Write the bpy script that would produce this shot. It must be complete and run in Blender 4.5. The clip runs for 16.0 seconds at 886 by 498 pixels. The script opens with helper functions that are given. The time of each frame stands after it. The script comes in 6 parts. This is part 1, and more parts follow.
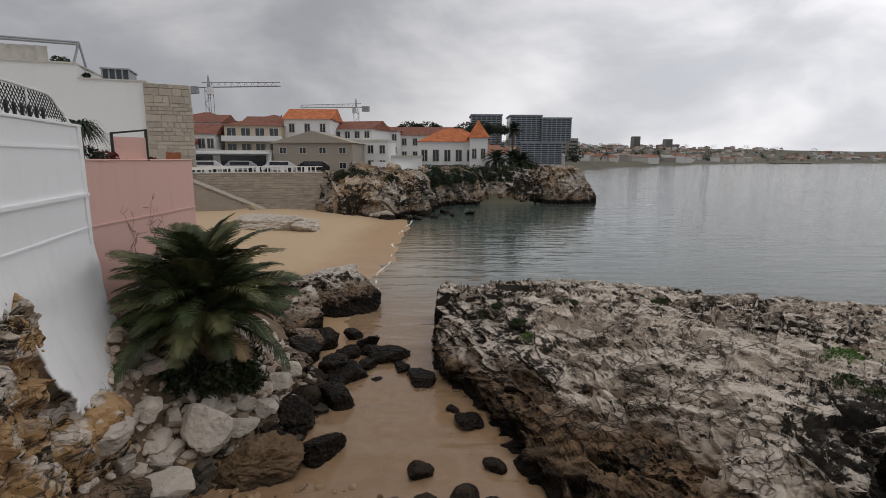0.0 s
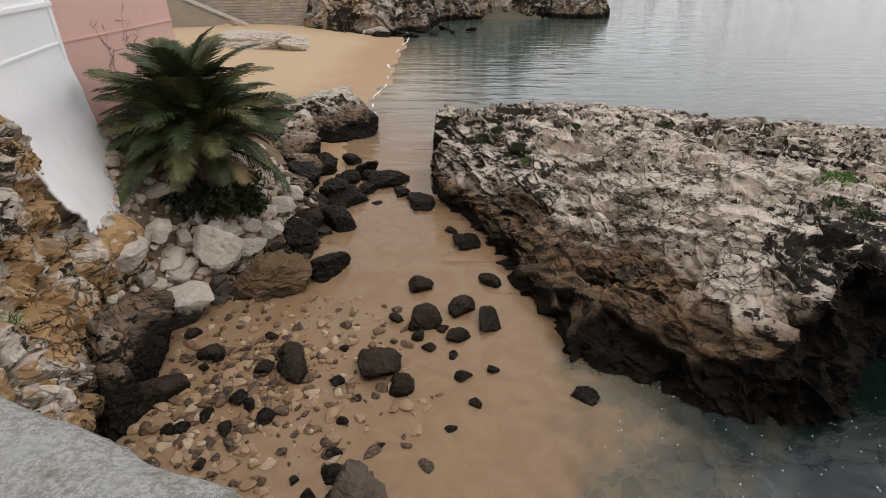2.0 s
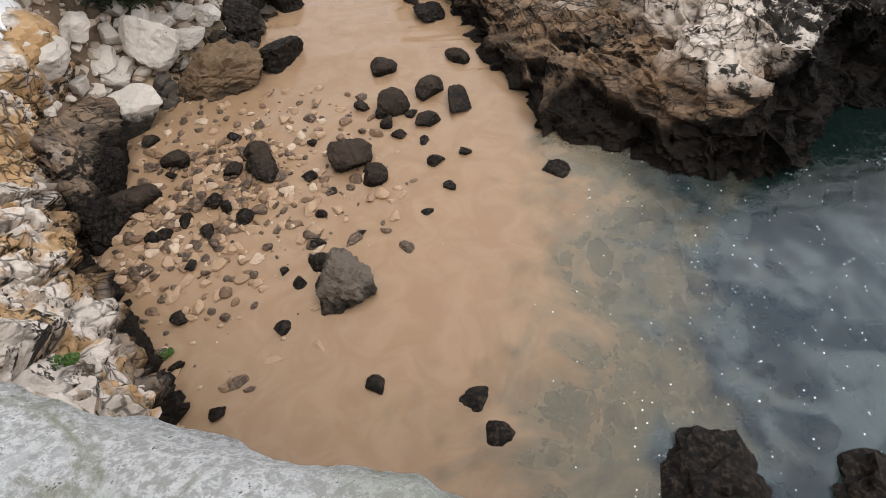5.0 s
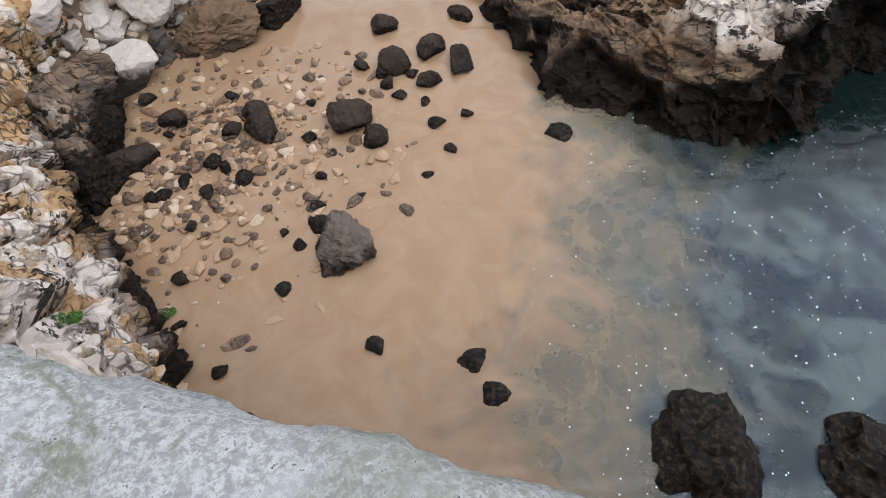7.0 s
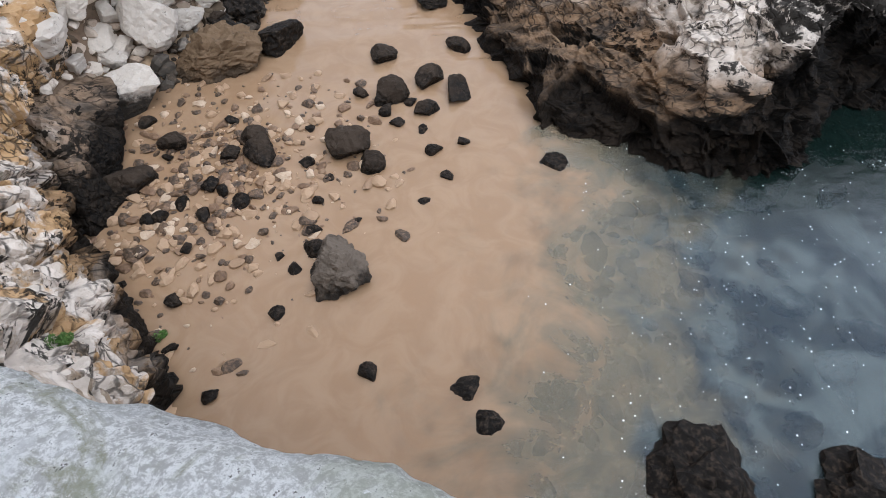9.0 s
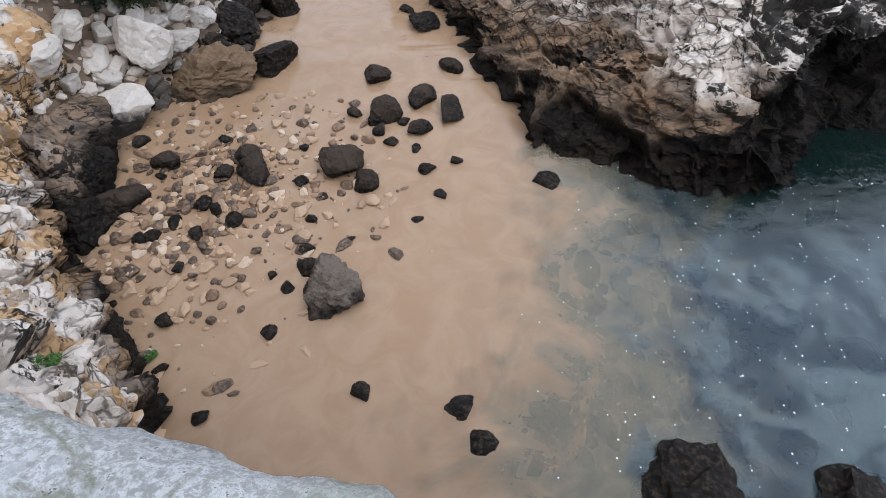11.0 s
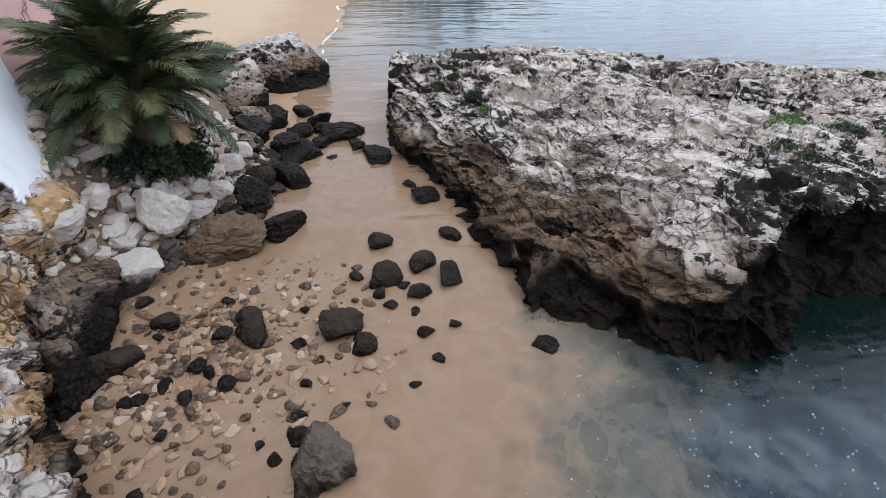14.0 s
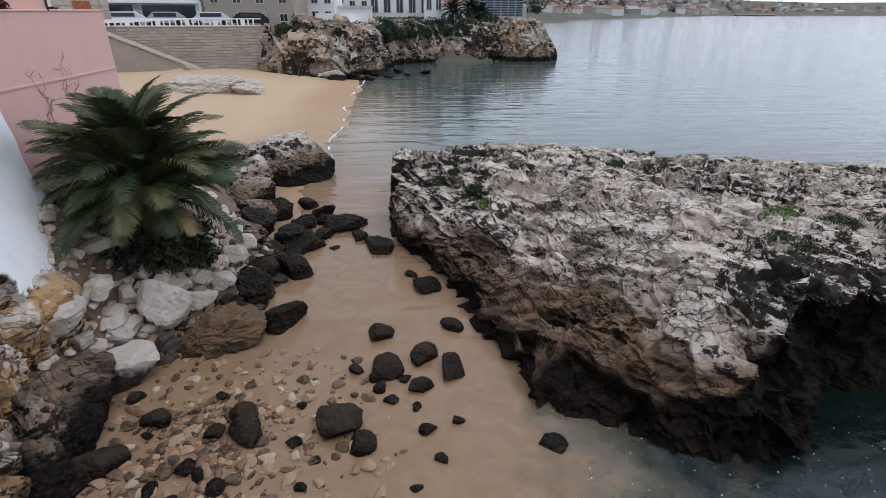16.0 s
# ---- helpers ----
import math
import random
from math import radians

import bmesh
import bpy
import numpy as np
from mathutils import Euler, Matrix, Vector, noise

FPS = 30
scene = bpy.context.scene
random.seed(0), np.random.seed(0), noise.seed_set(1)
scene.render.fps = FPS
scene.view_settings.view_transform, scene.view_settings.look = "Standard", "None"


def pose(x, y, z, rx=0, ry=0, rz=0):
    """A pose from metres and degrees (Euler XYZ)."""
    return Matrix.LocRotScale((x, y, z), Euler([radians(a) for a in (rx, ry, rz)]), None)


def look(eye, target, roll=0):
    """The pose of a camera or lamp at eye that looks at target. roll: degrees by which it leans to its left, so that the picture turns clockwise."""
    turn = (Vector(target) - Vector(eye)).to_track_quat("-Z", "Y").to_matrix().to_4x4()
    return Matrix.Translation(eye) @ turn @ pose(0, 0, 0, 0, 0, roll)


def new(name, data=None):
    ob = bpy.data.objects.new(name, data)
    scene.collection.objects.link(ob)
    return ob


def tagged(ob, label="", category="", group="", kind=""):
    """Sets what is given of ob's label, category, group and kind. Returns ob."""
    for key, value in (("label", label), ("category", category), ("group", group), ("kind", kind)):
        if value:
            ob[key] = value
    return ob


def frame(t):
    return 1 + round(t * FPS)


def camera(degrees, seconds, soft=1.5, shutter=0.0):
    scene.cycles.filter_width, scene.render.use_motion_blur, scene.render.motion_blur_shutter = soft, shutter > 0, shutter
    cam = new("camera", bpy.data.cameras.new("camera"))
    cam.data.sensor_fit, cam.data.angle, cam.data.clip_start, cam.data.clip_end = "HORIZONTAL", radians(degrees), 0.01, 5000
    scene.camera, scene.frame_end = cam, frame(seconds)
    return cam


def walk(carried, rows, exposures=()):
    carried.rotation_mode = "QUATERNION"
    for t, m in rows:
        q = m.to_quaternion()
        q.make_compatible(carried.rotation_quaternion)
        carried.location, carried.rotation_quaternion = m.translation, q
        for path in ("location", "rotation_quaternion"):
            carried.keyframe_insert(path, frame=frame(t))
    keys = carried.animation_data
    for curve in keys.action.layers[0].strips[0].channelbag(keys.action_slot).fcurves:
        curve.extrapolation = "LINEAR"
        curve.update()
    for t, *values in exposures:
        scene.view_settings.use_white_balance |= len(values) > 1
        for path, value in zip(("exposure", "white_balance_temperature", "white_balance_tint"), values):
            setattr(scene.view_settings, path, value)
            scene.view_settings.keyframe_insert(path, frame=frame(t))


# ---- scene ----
cam = camera(81.1, 16.0, soft=0.9)
# seconds, eye, yaw, pitch, roll
PATH = [
    (0, (-0.000, 0.000, 7.000), -0.00, -9.85, 0.20),
    (0.5, (0.012, 0.016, 6.971), 0.03, -13.79, 0.27),
    (1, (0.022, 0.009, 6.950), -0.01, -19.05, -0.04),
    (1.5, (0.042, 0.028, 6.955), 0.13, -24.50, -0.17),
    (2, (0.024, 0.014, 6.910), -0.12, -28.79, 0.18),
    (2.5, (0.000, 0.056, 6.874), -0.31, -34.39, 0.57),
    (3, (0.003, 0.119, 6.859), -3.20, -39.68, -0.34),
    (3.5, (0.057, 0.135, 6.849), -4.60, -41.99, -0.04),
    (4, (0.069, 0.136, 6.817), -4.56, -44.88, -1.20),
    (4.5, (0.128, 0.158, 6.827), -3.49, -48.65, -2.41),
    (5, (0.128, 0.161, 6.816), -2.73, -52.48, -3.11),
    (7.5, (0.144, 0.158, 6.832), -2.04, -56.56, -2.66),
    (8, (0.140, 0.155, 6.841), -2.51, -55.30, -1.77),
    (8.5, (0.138, 0.155, 6.845), -3.21, -54.21, -0.96),
    (9, (0.141, 0.154, 6.849), -3.37, -53.73, -1.06),
    (11.5, (0.146, 0.150, 6.863), -4.81, -51.20, -0.06),
    (12, (0.147, 0.149, 6.868), -4.92, -50.65, -0.03),
    (12.5, (0.158, 0.158, 6.886), -4.76, -48.91, -0.14),
    (13, (0.136, 0.172, 6.925), -4.67, -43.30, 0.40),
    (13.5, (0.116, 0.201, 6.929), -5.02, -38.65, 0.78),
    (14, (0.116, 0.213, 6.954), -4.95, -34.44, 0.46),
    (14.5, (0.105, 0.230, 6.958), -4.74, -32.01, 0.53),
    (15, (0.087, 0.247, 6.972), -4.94, -29.78, 0.46),
    (15.5, (0.094, 0.259, 6.987), -5.04, -27.35, 0.37),
    (16, (0.078, 0.271, 7.000), -4.86, -24.74, 0.34),
]


def carried(eye, yaw, pitch, roll):
    a, b = radians(yaw), radians(pitch)
    ahead = Vector((-math.sin(a) * math.cos(b), math.cos(a) * math.cos(b), math.sin(b)))
    return look(eye, Vector(eye) + 2 * ahead, roll)


EXPOSURES = [(0, -0.55, 6500, 10), (1.5, -0.10, 6600, 10), (3.5, 0.60, 6800, 10), (5, 0.90, 6300, 10), (7.5, 0.94, 5850, 10), (9, 0.94, 5750, 10), (12.5, 0.92, 5450, 10), (14.5, 0.40, 5500, 10), (16, 0.10, 5700, 10)]
walk(cam, [(t, carried(eye, yaw, pitch, roll)) for t, eye, yaw, pitch, roll in PATH], EXPOSURES)

# ---- small toolbox ----


def sm(a, b, x):
    t = np.clip((x - a) / (b - a), 0, 1)
    return t * t * (3 - 2 * t)


def lattice(i, j, k, seed):
    h = (i * 374761393 + j * 668265263 + k * 2147483647 + seed * 974711) & 0x7FFFFFFF
    h = ((h ^ (h >> 13)) * 1274126177) & 0x7FFFFFFF
    h = ((h ^ (h >> 15)) * 1103515245 + 12345) & 0x7FFFFFFF
    return ((h >> 7) & 0xFFFF) / 65535.0


def vn(p, scale=1.0, seed=0):
    """Smooth noise from -1 to 1 at the points p."""
    q = np.asarray(p, float) * scale
    c = np.floor(q).astype(np.int64)
    f = q - c
    f = f * f * f * (f * (f * 6 - 15) + 10)
    out = 0
    for dx in (0, 1):
        for dy in (0, 1):
            for dz in (0, 1):
                w = (f[..., 0] if dx else 1 - f[..., 0]) * (f[..., 1] if dy else 1 - f[..., 1]) * (f[..., 2] if dz else 1 - f[..., 2])
                out = out + w * lattice(c[..., 0] + dx, c[..., 1] + dy, c[..., 2] + dz, seed)
    return out * 2 - 1


def fbm(p, scale=1.0, octaves=4, seed=0):
    out, amp, total = 0, 1.0, 0
    for n in range(octaves):
        out = out + amp * vn(p, scale * 2.03**n, seed + n)
        total += amp
        amp *= 0.5
    return out / total


def ridged(p, scale=1.0, octaves=3, seed=0):
    out, amp, total = 0, 1.0, 0
    for n in range(octaves):
        out = out + amp * (1 - np.abs(vn(p, scale * 2.1**n, seed + n)) * 2)
        total += amp
        amp *= 0.5
    return out / total


def cells(p, scale=1.0, seed=0):
    """Distances to the nearest and second nearest of scattered points, and a number for the cell."""
    q = np.asarray(p, float) * scale
    c = np.floor(q).astype(np.int64)
    f1 = np.full(q.shape[:-1], 9.0)
    f2, tone = f1.copy(), np.zeros(q.shape[:-1])
    for dx in (-1, 0, 1):
        for dy in (-1, 0, 1):
            for dz in (-1, 0, 1):
                i, j, k = c[..., 0] + dx, c[..., 1] + dy, c[..., 2] + dz
                d = np.sqrt((i + lattice(i, j, k, seed) - q[..., 0]) ** 2 + (j + lattice(i, j, k, seed + 1) - q[..., 1]) ** 2 + (k + lattice(i, j, k, seed + 2) - q[..., 2]) ** 2)
                near = d < f1
                f2 = np.where(near, f1, np.minimum(f2, d))
                tone = np.where(near, lattice(i, j, k, seed + 3), tone)
                f1 = np.where(near, d, f1)
    return f1, f2, tone


def mesh_of(name, verts, faces, material, smooth=True):
    me = bpy.data.meshes.new(name)
    me.from_pydata([tuple(v) for v in np.asarray(verts).tolist()], [], [tuple(x) for x in np.asarray(faces).tolist()] if isinstance(faces, np.ndarray) else faces)
    me.polygons.foreach_set("use_smooth", [smooth] * len(me.polygons))
    me.materials.append(material)
    me.update()
    return me


def grid_faces(n, m, flip=False):
    a = (np.arange(n - 1)[:, None] * m + np.arange(m - 1)).ravel()
    q = np.stack([a, a + m, a + m + 1, a + 1], 1)
    return q[:, ::-1] if flip else q


def normals_of(v):
    a, b = np.gradient(v, axis=0), np.gradient(v, axis=1)
    n = np.cross(a, b)
    return n / np.maximum(np.linalg.norm(n, axis=-1, keepdims=True), 1e-9)


def spline(points, count, even=True):
    """Points along a smooth curve through those given."""
    p = np.asarray(points, float)
    ext = np.concatenate([[2 * p[0] - p[1]], p, [2 * p[-1] - p[-2]]])

    def at(u):
        i = np.minimum(u.astype(int), len(p) - 2)
        t = (u - i)[:, None]
        a, b, c, d = ext[i], ext[i + 1], ext[i + 2], ext[i + 3]
        return 0.5 * (2 * b + (c - a) * t + (2 * a - 5 * b + 4 * c - d) * t**2 + (3 * b - a - 3 * c + d) * t**3)

    u = np.linspace(0, len(p) - 1, count * 4)
    if even:
        far = np.r_[0, np.cumsum(np.linalg.norm(np.diff(at(u), axis=0), axis=1))]
        return at(np.interp(np.linspace(0, far[-1], count), far, u))
    return at(np.linspace(0, len(p) - 1, count))


def loft(guides, columns, rows):
    """A sheet through guide curves that all have the same number of points."""
    net = np.array(guides, float)  # guide, column, xyz
    wide = np.stack([spline(g, columns, even=False) for g in net])
    return np.stack([spline(wide[:, c], rows) for c in range(columns)])


def part(name, bm, material, parent, label="", smooth=False):
    me = bpy.data.meshes.new(name)
    bm.to_mesh(me)
    bm.free()
    if smooth:
        me.polygons.foreach_set("use_smooth", [True] * len(me.polygons))
    me.materials.append(material)
    ob = new(name, me)
    ob.parent = parent
    return tagged(ob, label) if label else ob


def box(bm, x0, x1, y0, y1, z0, z1, bevel=0.0, m=None):
    made = bmesh.ops.create_cube(bm, size=1, matrix=Matrix.Translation(((x0 + x1) / 2, (y0 + y1) / 2, (z0 + z1) / 2)) @ Matrix.Diagonal((x1 - x0, y1 - y0, z1 - z0, 1)))
    vs = made["verts"]
    if bevel:
        es = list({e for v in vs for e in v.link_edges})
        vs = bmesh.ops.bevel(bm, geom=es, offset=bevel, segments=1, affect="EDGES", profile=0.5)["verts"]
    if m is not None:
        bmesh.ops.transform(bm, matrix=m, verts=list({v for v in vs}))
    return bm


def boxed(*args, **kw):
    return box(bmesh.new(), *args, **kw)


def tube(bm, a, b, r0, r1=None, sides=8):
    a, b = Vector(a), Vector(b)
    m = Matrix.Translation((a + b) / 2) @ (b - a).to_track_quat("Z", "Y").to_matrix().to_4x4()
    bmesh.ops.create_cone(bm, cap_ends=True, segments=sides, radius1=r0, radius2=r0 if r1 is None else r1, depth=(b - a).length, matrix=m)
    return bm


def thing(name, label, category, m=None, group="", kind=""):
    ob = new(name)
    ob.empty_display_size = 0.2
    if m is not None:
        ob.matrix_basis = m
    return tagged(ob, label, category, group, kind)


# ---- node helpers ----


class Tree:
    def __init__(self, name):
        self.m = bpy.data.materials.new(name)
        self.m.use_nodes = True
        self.t = self.m.node_tree
        self.bsdf = self.t.nodes["Principled BSDF"]
        self.out = self.t.nodes["Material Output"]
        self.place = self.t.nodes.new("ShaderNodeNewGeometry").outputs["Position"]

    def put(self, socket, value):
        if hasattr(value, "is_output"):
            self.t.links.new(value, socket)
        elif isinstance(value, (tuple, list)) and len(value) == 3 and socket.type == "RGBA":
            socket.default_value = (*value, 1)
        else:
            socket.default_value = value

    def noise(self, scale, detail=4, rough=0.55, distort=0.0, vec=None):
        n = self.t.nodes.new("ShaderNodeTexNoise")
        self.put(n.inputs["Vector"], self.place if vec is None else vec)
        for key, v in (("Scale", scale), ("Detail", detail), ("Roughness", rough), ("Distortion", distort)):
            self.put(n.inputs[key], v)
        return n.outputs["Fac"]

    def cell(self, scale, feature="F1", vec=None):
        n = self.t.nodes.new("ShaderNodeTexVoronoi")
        n.feature = feature
        self.put(n.inputs["Vector"], self.place if vec is None else vec)
        n.inputs["Scale"].default_value = scale
        return n.outputs["Distance"]

    def scaled(self, sx, sy, sz, rot=(0, 0, 0), vec=None):
        n = self.t.nodes.new("ShaderNodeMapping")
        self.put(n.inputs["Vector"], self.place if vec is None else vec)
        n.inputs["Scale"].default_value = (sx, sy, sz)
        n.inputs["Rotation"].default_value = [radians(a) for a in rot]
        return n.outputs["Vector"]

    def span(self, fac, a, b, lo=0.0, hi=1.0):
        n = self.t.nodes.new("ShaderNodeMapRange")
        n.interpolation_type = "SMOOTHSTEP"
        self.put(n.inputs["Value"], fac)
        for key, v in (("From Min", a), ("From Max", b), ("To Min", lo), ("To Max", hi)):
            n.inputs[key].default_value = v
        return n.outputs["Result"]

    def calc(self, op, a, b=0.0):
        n = self.t.nodes.new("ShaderNodeMath")
        n.operation = op
        self.put(n.inputs[0], a)
        self.put(n.inputs[1], b)
        return n.outputs[0]

    def mix(self, fac, a, b):
        n = self.t.nodes.new("ShaderNodeMix")
        n.data_type = "RGBA"
        self.put(n.inputs[0], fac)
        self.put(n.inputs[6], a)
        self.put(n.inputs[7], b)
        return n.outputs[2]

    def axis(self, name, vec=None):
        n = self.t.nodes.new("ShaderNodeSeparateXYZ")
        self.put(n.inputs[0], self.place if vec is None else vec)
        return n.outputs[name]

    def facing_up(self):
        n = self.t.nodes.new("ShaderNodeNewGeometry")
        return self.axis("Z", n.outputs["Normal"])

    def random(self):
        return self.t.nodes.new("ShaderNodeObjectInfo").outputs["Random"]

    def island(self):
        return self.t.nodes.new("ShaderNodeNewGeometry").outputs["Random Per Island"]

    def bump(self, height, strength=0.5, distance=0.02, normal=None):
        n = self.t.nodes.new("ShaderNodeBump")
        n.inputs["Strength"].default_value = strength
        n.inputs["Distance"].default_value = distance
        self.put(n.inputs["Height"], height)
        if normal is not None:
            self.put(n.inputs["Normal"], normal)
        return n.outputs["Normal"]

    def done(self, color, rough=0.9, normal=None, metal=0.0, spec=0.3):
        self.put(self.bsdf.inputs["Base Color"], color)
        self.put(self.bsdf.inputs["Roughness"], rough)
        self.put(self.bsdf.inputs["Metallic"], metal)
        self.put(self.bsdf.inputs["Specular IOR Level"], spec)
        if normal is not None:
            self.put(self.bsdf.inputs["Normal"], normal)
        return self.m


# ---- world and sun ----

world = bpy.data.worlds.new("overcast_sky")
scene.world = world
world.use_nodes = True
wt = world.node_tree
wt.nodes.clear()
sky = wt.nodes.new("ShaderNodeTexSky")
sky.sky_type = "NISHITA"
sky.sun_disc = False
sky.sun_elevation, sky.sun_rotation = radians(66), radians(144)
w_coord = wt.nodes.new("ShaderNodeTexCoord")
w_map = wt.nodes.new("ShaderNodeMapping")
w_map.inputs["Scale"].default_value = (1.0, 1.0, 1.9)
w_map.inputs["Rotation"].default_value = (0.05, 0.12, 0.4)
wt.links.new(w_coord.outputs["Generated"], w_map.inputs["Vector"])
w_noise = wt.nodes.new("ShaderNodeTexNoise")
for key, v in (("Scale", 2.6), ("Detail", 7), ("Roughness", 0.52), ("Distortion", 0.25)):
    w_noise.inputs[key].default_value = v
wt.links.new(w_map.outputs["Vector"], w_noise.inputs["Vector"])
w_ramp = wt.nodes.new("ShaderNodeValToRGB")
w_ramp.color_ramp.interpolation = "EASE"
w_ramp.color_ramp.elements[0].position, w_ramp.color_ramp.elements[1].position = 0.34, 0.70
w_ramp.color_ramp.elements[0].color, w_ramp.color_ramp.elements[1].color = (0.50, 0.51, 0.545, 1), (0.92, 0.905, 0.92, 1)
wt.links.new(w_noise.outputs["Fac"], w_ramp.inputs["Fac"])
# the veiled sun brightens the cloud on its side
w_sep = wt.nodes.new("ShaderNodeVectorMath")
w_sep.operation = "DOT_PRODUCT"
w_sep.inputs[1].default_value = (0.80, 0.55, 0.24)
wt.links.new(w_coord.outputs["Generated"], w_sep.inputs[0])
w_glow = wt.nodes.new("ShaderNodeMapRange")
w_glow.interpolation_type = "SMOOTHSTEP"
for key, v in (("From Min", 0.35), ("From Max", 1.0), ("To Min", 1.15), ("To Max", 2.2)):
    w_glow.inputs[key].default_value = v
wt.links.new(w_sep.outputs["Value"], w_glow.inputs["Value"])
w_mul = wt.nodes.new("ShaderNodeMix")
w_mul.data_type, w_mul.blend_type = "RGBA", "MULTIPLY"
w_mul.inputs[0].default_value = 1.0
wt.links.new(w_ramp.outputs["Color"], w_mul.inputs[6])
wt.links.new(w_glow.outputs["Result"], w_mul.inputs[7])
w_sky = wt.nodes.new("ShaderNodeBackground")
w_sky.inputs["Strength"].default_value = 0.05
wt.links.new(sky.outputs["Color"], w_sky.inputs["Color"])
w_cloud = wt.nodes.new("ShaderNodeBackground")
w_cloud.inputs["Strength"].default_value = 0.9
wt.links.new(w_mul.outputs[2], w_cloud.inputs["Color"])
w_mix = wt.nodes.new("ShaderNodeMixShader")
w_mix.inputs[0].default_value = 0.9
wt.links.new(w_sky.outputs[0], w_mix.inputs[1])
wt.links.new(w_cloud.outputs[0], w_mix.inputs[2])
w_out = wt.nodes.new("ShaderNodeOutputWorld")
wt.links.new(w_mix.outputs[0], w_out.inputs["Surface"])

sun_lamp = bpy.data.lights.new("sun", "SUN")
sun_lamp.energy, sun_lamp.angle, sun_lamp.color = 0.85, radians(40), (1.0, 0.96, 0.9)
new("sun", sun_lamp).matrix_basis = look((22, -30, 85), (0, 0, 0))

# ---- materials ----


def bent_vector(n, vec, amount):
    """The coordinates vec, bent by a little noise."""
    t = n.t
    bend = t.nodes.new("ShaderNodeTexNoise")
    bend.inputs["Scale"].default_value, bend.inputs["Detail"].default_value = 2.2, 5
    t.links.new(vec, bend.inputs["Vector"])
    far = t.nodes.new("ShaderNodeVectorMath")
    far.operation = "SCALE"
    far.inputs["Scale"].default_value = amount
    t.links.new(bend.outputs["Color"], far.inputs[0])
    out = t.nodes.new("ShaderNodeVectorMath")
    t.links.new(vec, out.inputs[0])
    t.links.new(far.outputs[0], out.inputs[1])
    return out.outputs[0]


def limestone(name, pale=(0.68, 0.58, 0.48), grey=(0.32, 0.27, 0.22), tide_top=0.82, rust_top=1.32, rust=0.85, lichen=0.472, turn=48, soil=0.0, end_rise=0.0, rise=0.0, big=1.0, joints=0.85):
    """Weathered coastal limestone: bleached tops with top light painted in, black lichen and joints, rust-brown beds
    low down, a black tidal band.
    """
    n = Tree(name)
    spot = n.place
    if big != 1.0:
        n.place = n.scaled(1 / big, 1 / big, 1 / big)
    bed = n.scaled(0.7, 1.25, 1.6, (18, 0, turn))
    grain = n.noise(1.5, 9, 0.66, 0.5, bed)
    fine = n.noise(13, 7, 0.68, 0.3)
    base = n.mix(n.span(grain, 0.38, 0.54), grey, pale)
    # upturned faces painted paler, for rain bleaching and for light from above
    top_light = n.span(n.calc("ADD", n.facing_up(), n.calc("MULTIPLY", n.calc("SUBTRACT", n.noise(1.1, 7, 0.65, 0.4), 0.5), 1.1)), 0.35, 0.75)
    base = n.mix(n.calc("MULTIPLY", top_light, 0.6), base, n.mix(fine, pale, (0.82, 0.75, 0.67)))
    base = n.mix(n.span(fine, 0.46, 0.74, 0, 0.5), base, (0.64, 0.56, 0.48))
    if soil:
        clay = n.mix(n.noise(7, 8, 0.7), (0.36, 0.19, 0.065), (0.54, 0.36, 0.18))
        base = n.mix(n.span(n.noise(0.75, 7, 0.62, 0.6), 0.47, 0.53, 0, soil), base, clay)
    z = n.axis("Z", spot)
    wander = n.calc("MULTIPLY", n.calc("SUBTRACT", n.noise(0.7, 7, 0.64, 0.5), 0.5), 1.5 if not rise else 0.9)
    height = n.calc("SUBTRACT", z, wander)
    # the beds climb towards the seaward end
    if rise:
        height = n.calc("SUBTRACT", height, n.span(n.axis("X"), -1.0, 7.5, 0, rise))
    brown = n.mix(n.span(n.noise(2.2, 8, 0.66, 0.4, bed), 0.35, 0.65), (0.06, 0.038, 0.022), (0.25, 0.155, 0.085))
    base = n.mix(n.calc("MULTIPLY", n.span(height, rust_top + 0.35, rust_top - 0.25), rust), base, brown)
    # black lichen: pits and runs, thinned on upturned faces so the sides stay darker
    large = n.calc("MULTIPLY", n.calc("SUBTRACT", n.noise(0.55, 6, 0.6, 0.8), 0.5), 0.7)
    pits = n.calc("ADD", n.noise(3.6, 12, 0.74, 0.3, n.scaled(0.8, 1.2, 1.5, (18, 0, turn))), large)
    pits = n.calc("SUBTRACT", pits, n.calc("MULTIPLY", top_light, 0.10))
    # blacker at the landward end, the low ridge behind and the sea end
    if rise:
        x, y = n.axis("X"), n.axis("Y")
        ridge = n.calc("ADD", y, n.calc("MULTIPLY", x, 0.85))
        pits = n.calc("ADD", pits, n.calc("ADD", n.span(x, 3.6, 1.6, 0, 0.09), n.calc("ADD", n.span(ridge, 20.0, 22.5, 0, 0.035), n.calc("MULTIPLY", n.span(x, 5.7, 6.8, 0, 0.14), n.span(y, 11.5, 9.5)))))
    black = n.span(pits, lichen, lichen + 0.055)
    base = n.mix(n.calc("MULTIPLY", black, 0.93), base, (0.016, 0.015, 0.013))
    # dark joints between the weathered blocks
    wavy = bent_vector(n, bed, 0.35)
    joint = n.calc("MAXIMUM", n.span(n.cell(1.3, "DISTANCE_TO_EDGE", wavy), 0.055, 0.0), n.span(n.cell(3.6, "DISTANCE_TO_EDGE", wavy), 0.085, 0.01, 0, 0.85))
    joint = n.calc("MULTIPLY", joint, n.span(n.noise(1.2, 6, 0.6), 0.40, 0.58))
    base = n.mix(n.calc("MULTIPLY", joint, joints), base, (0.03, 0.026, 0.022))
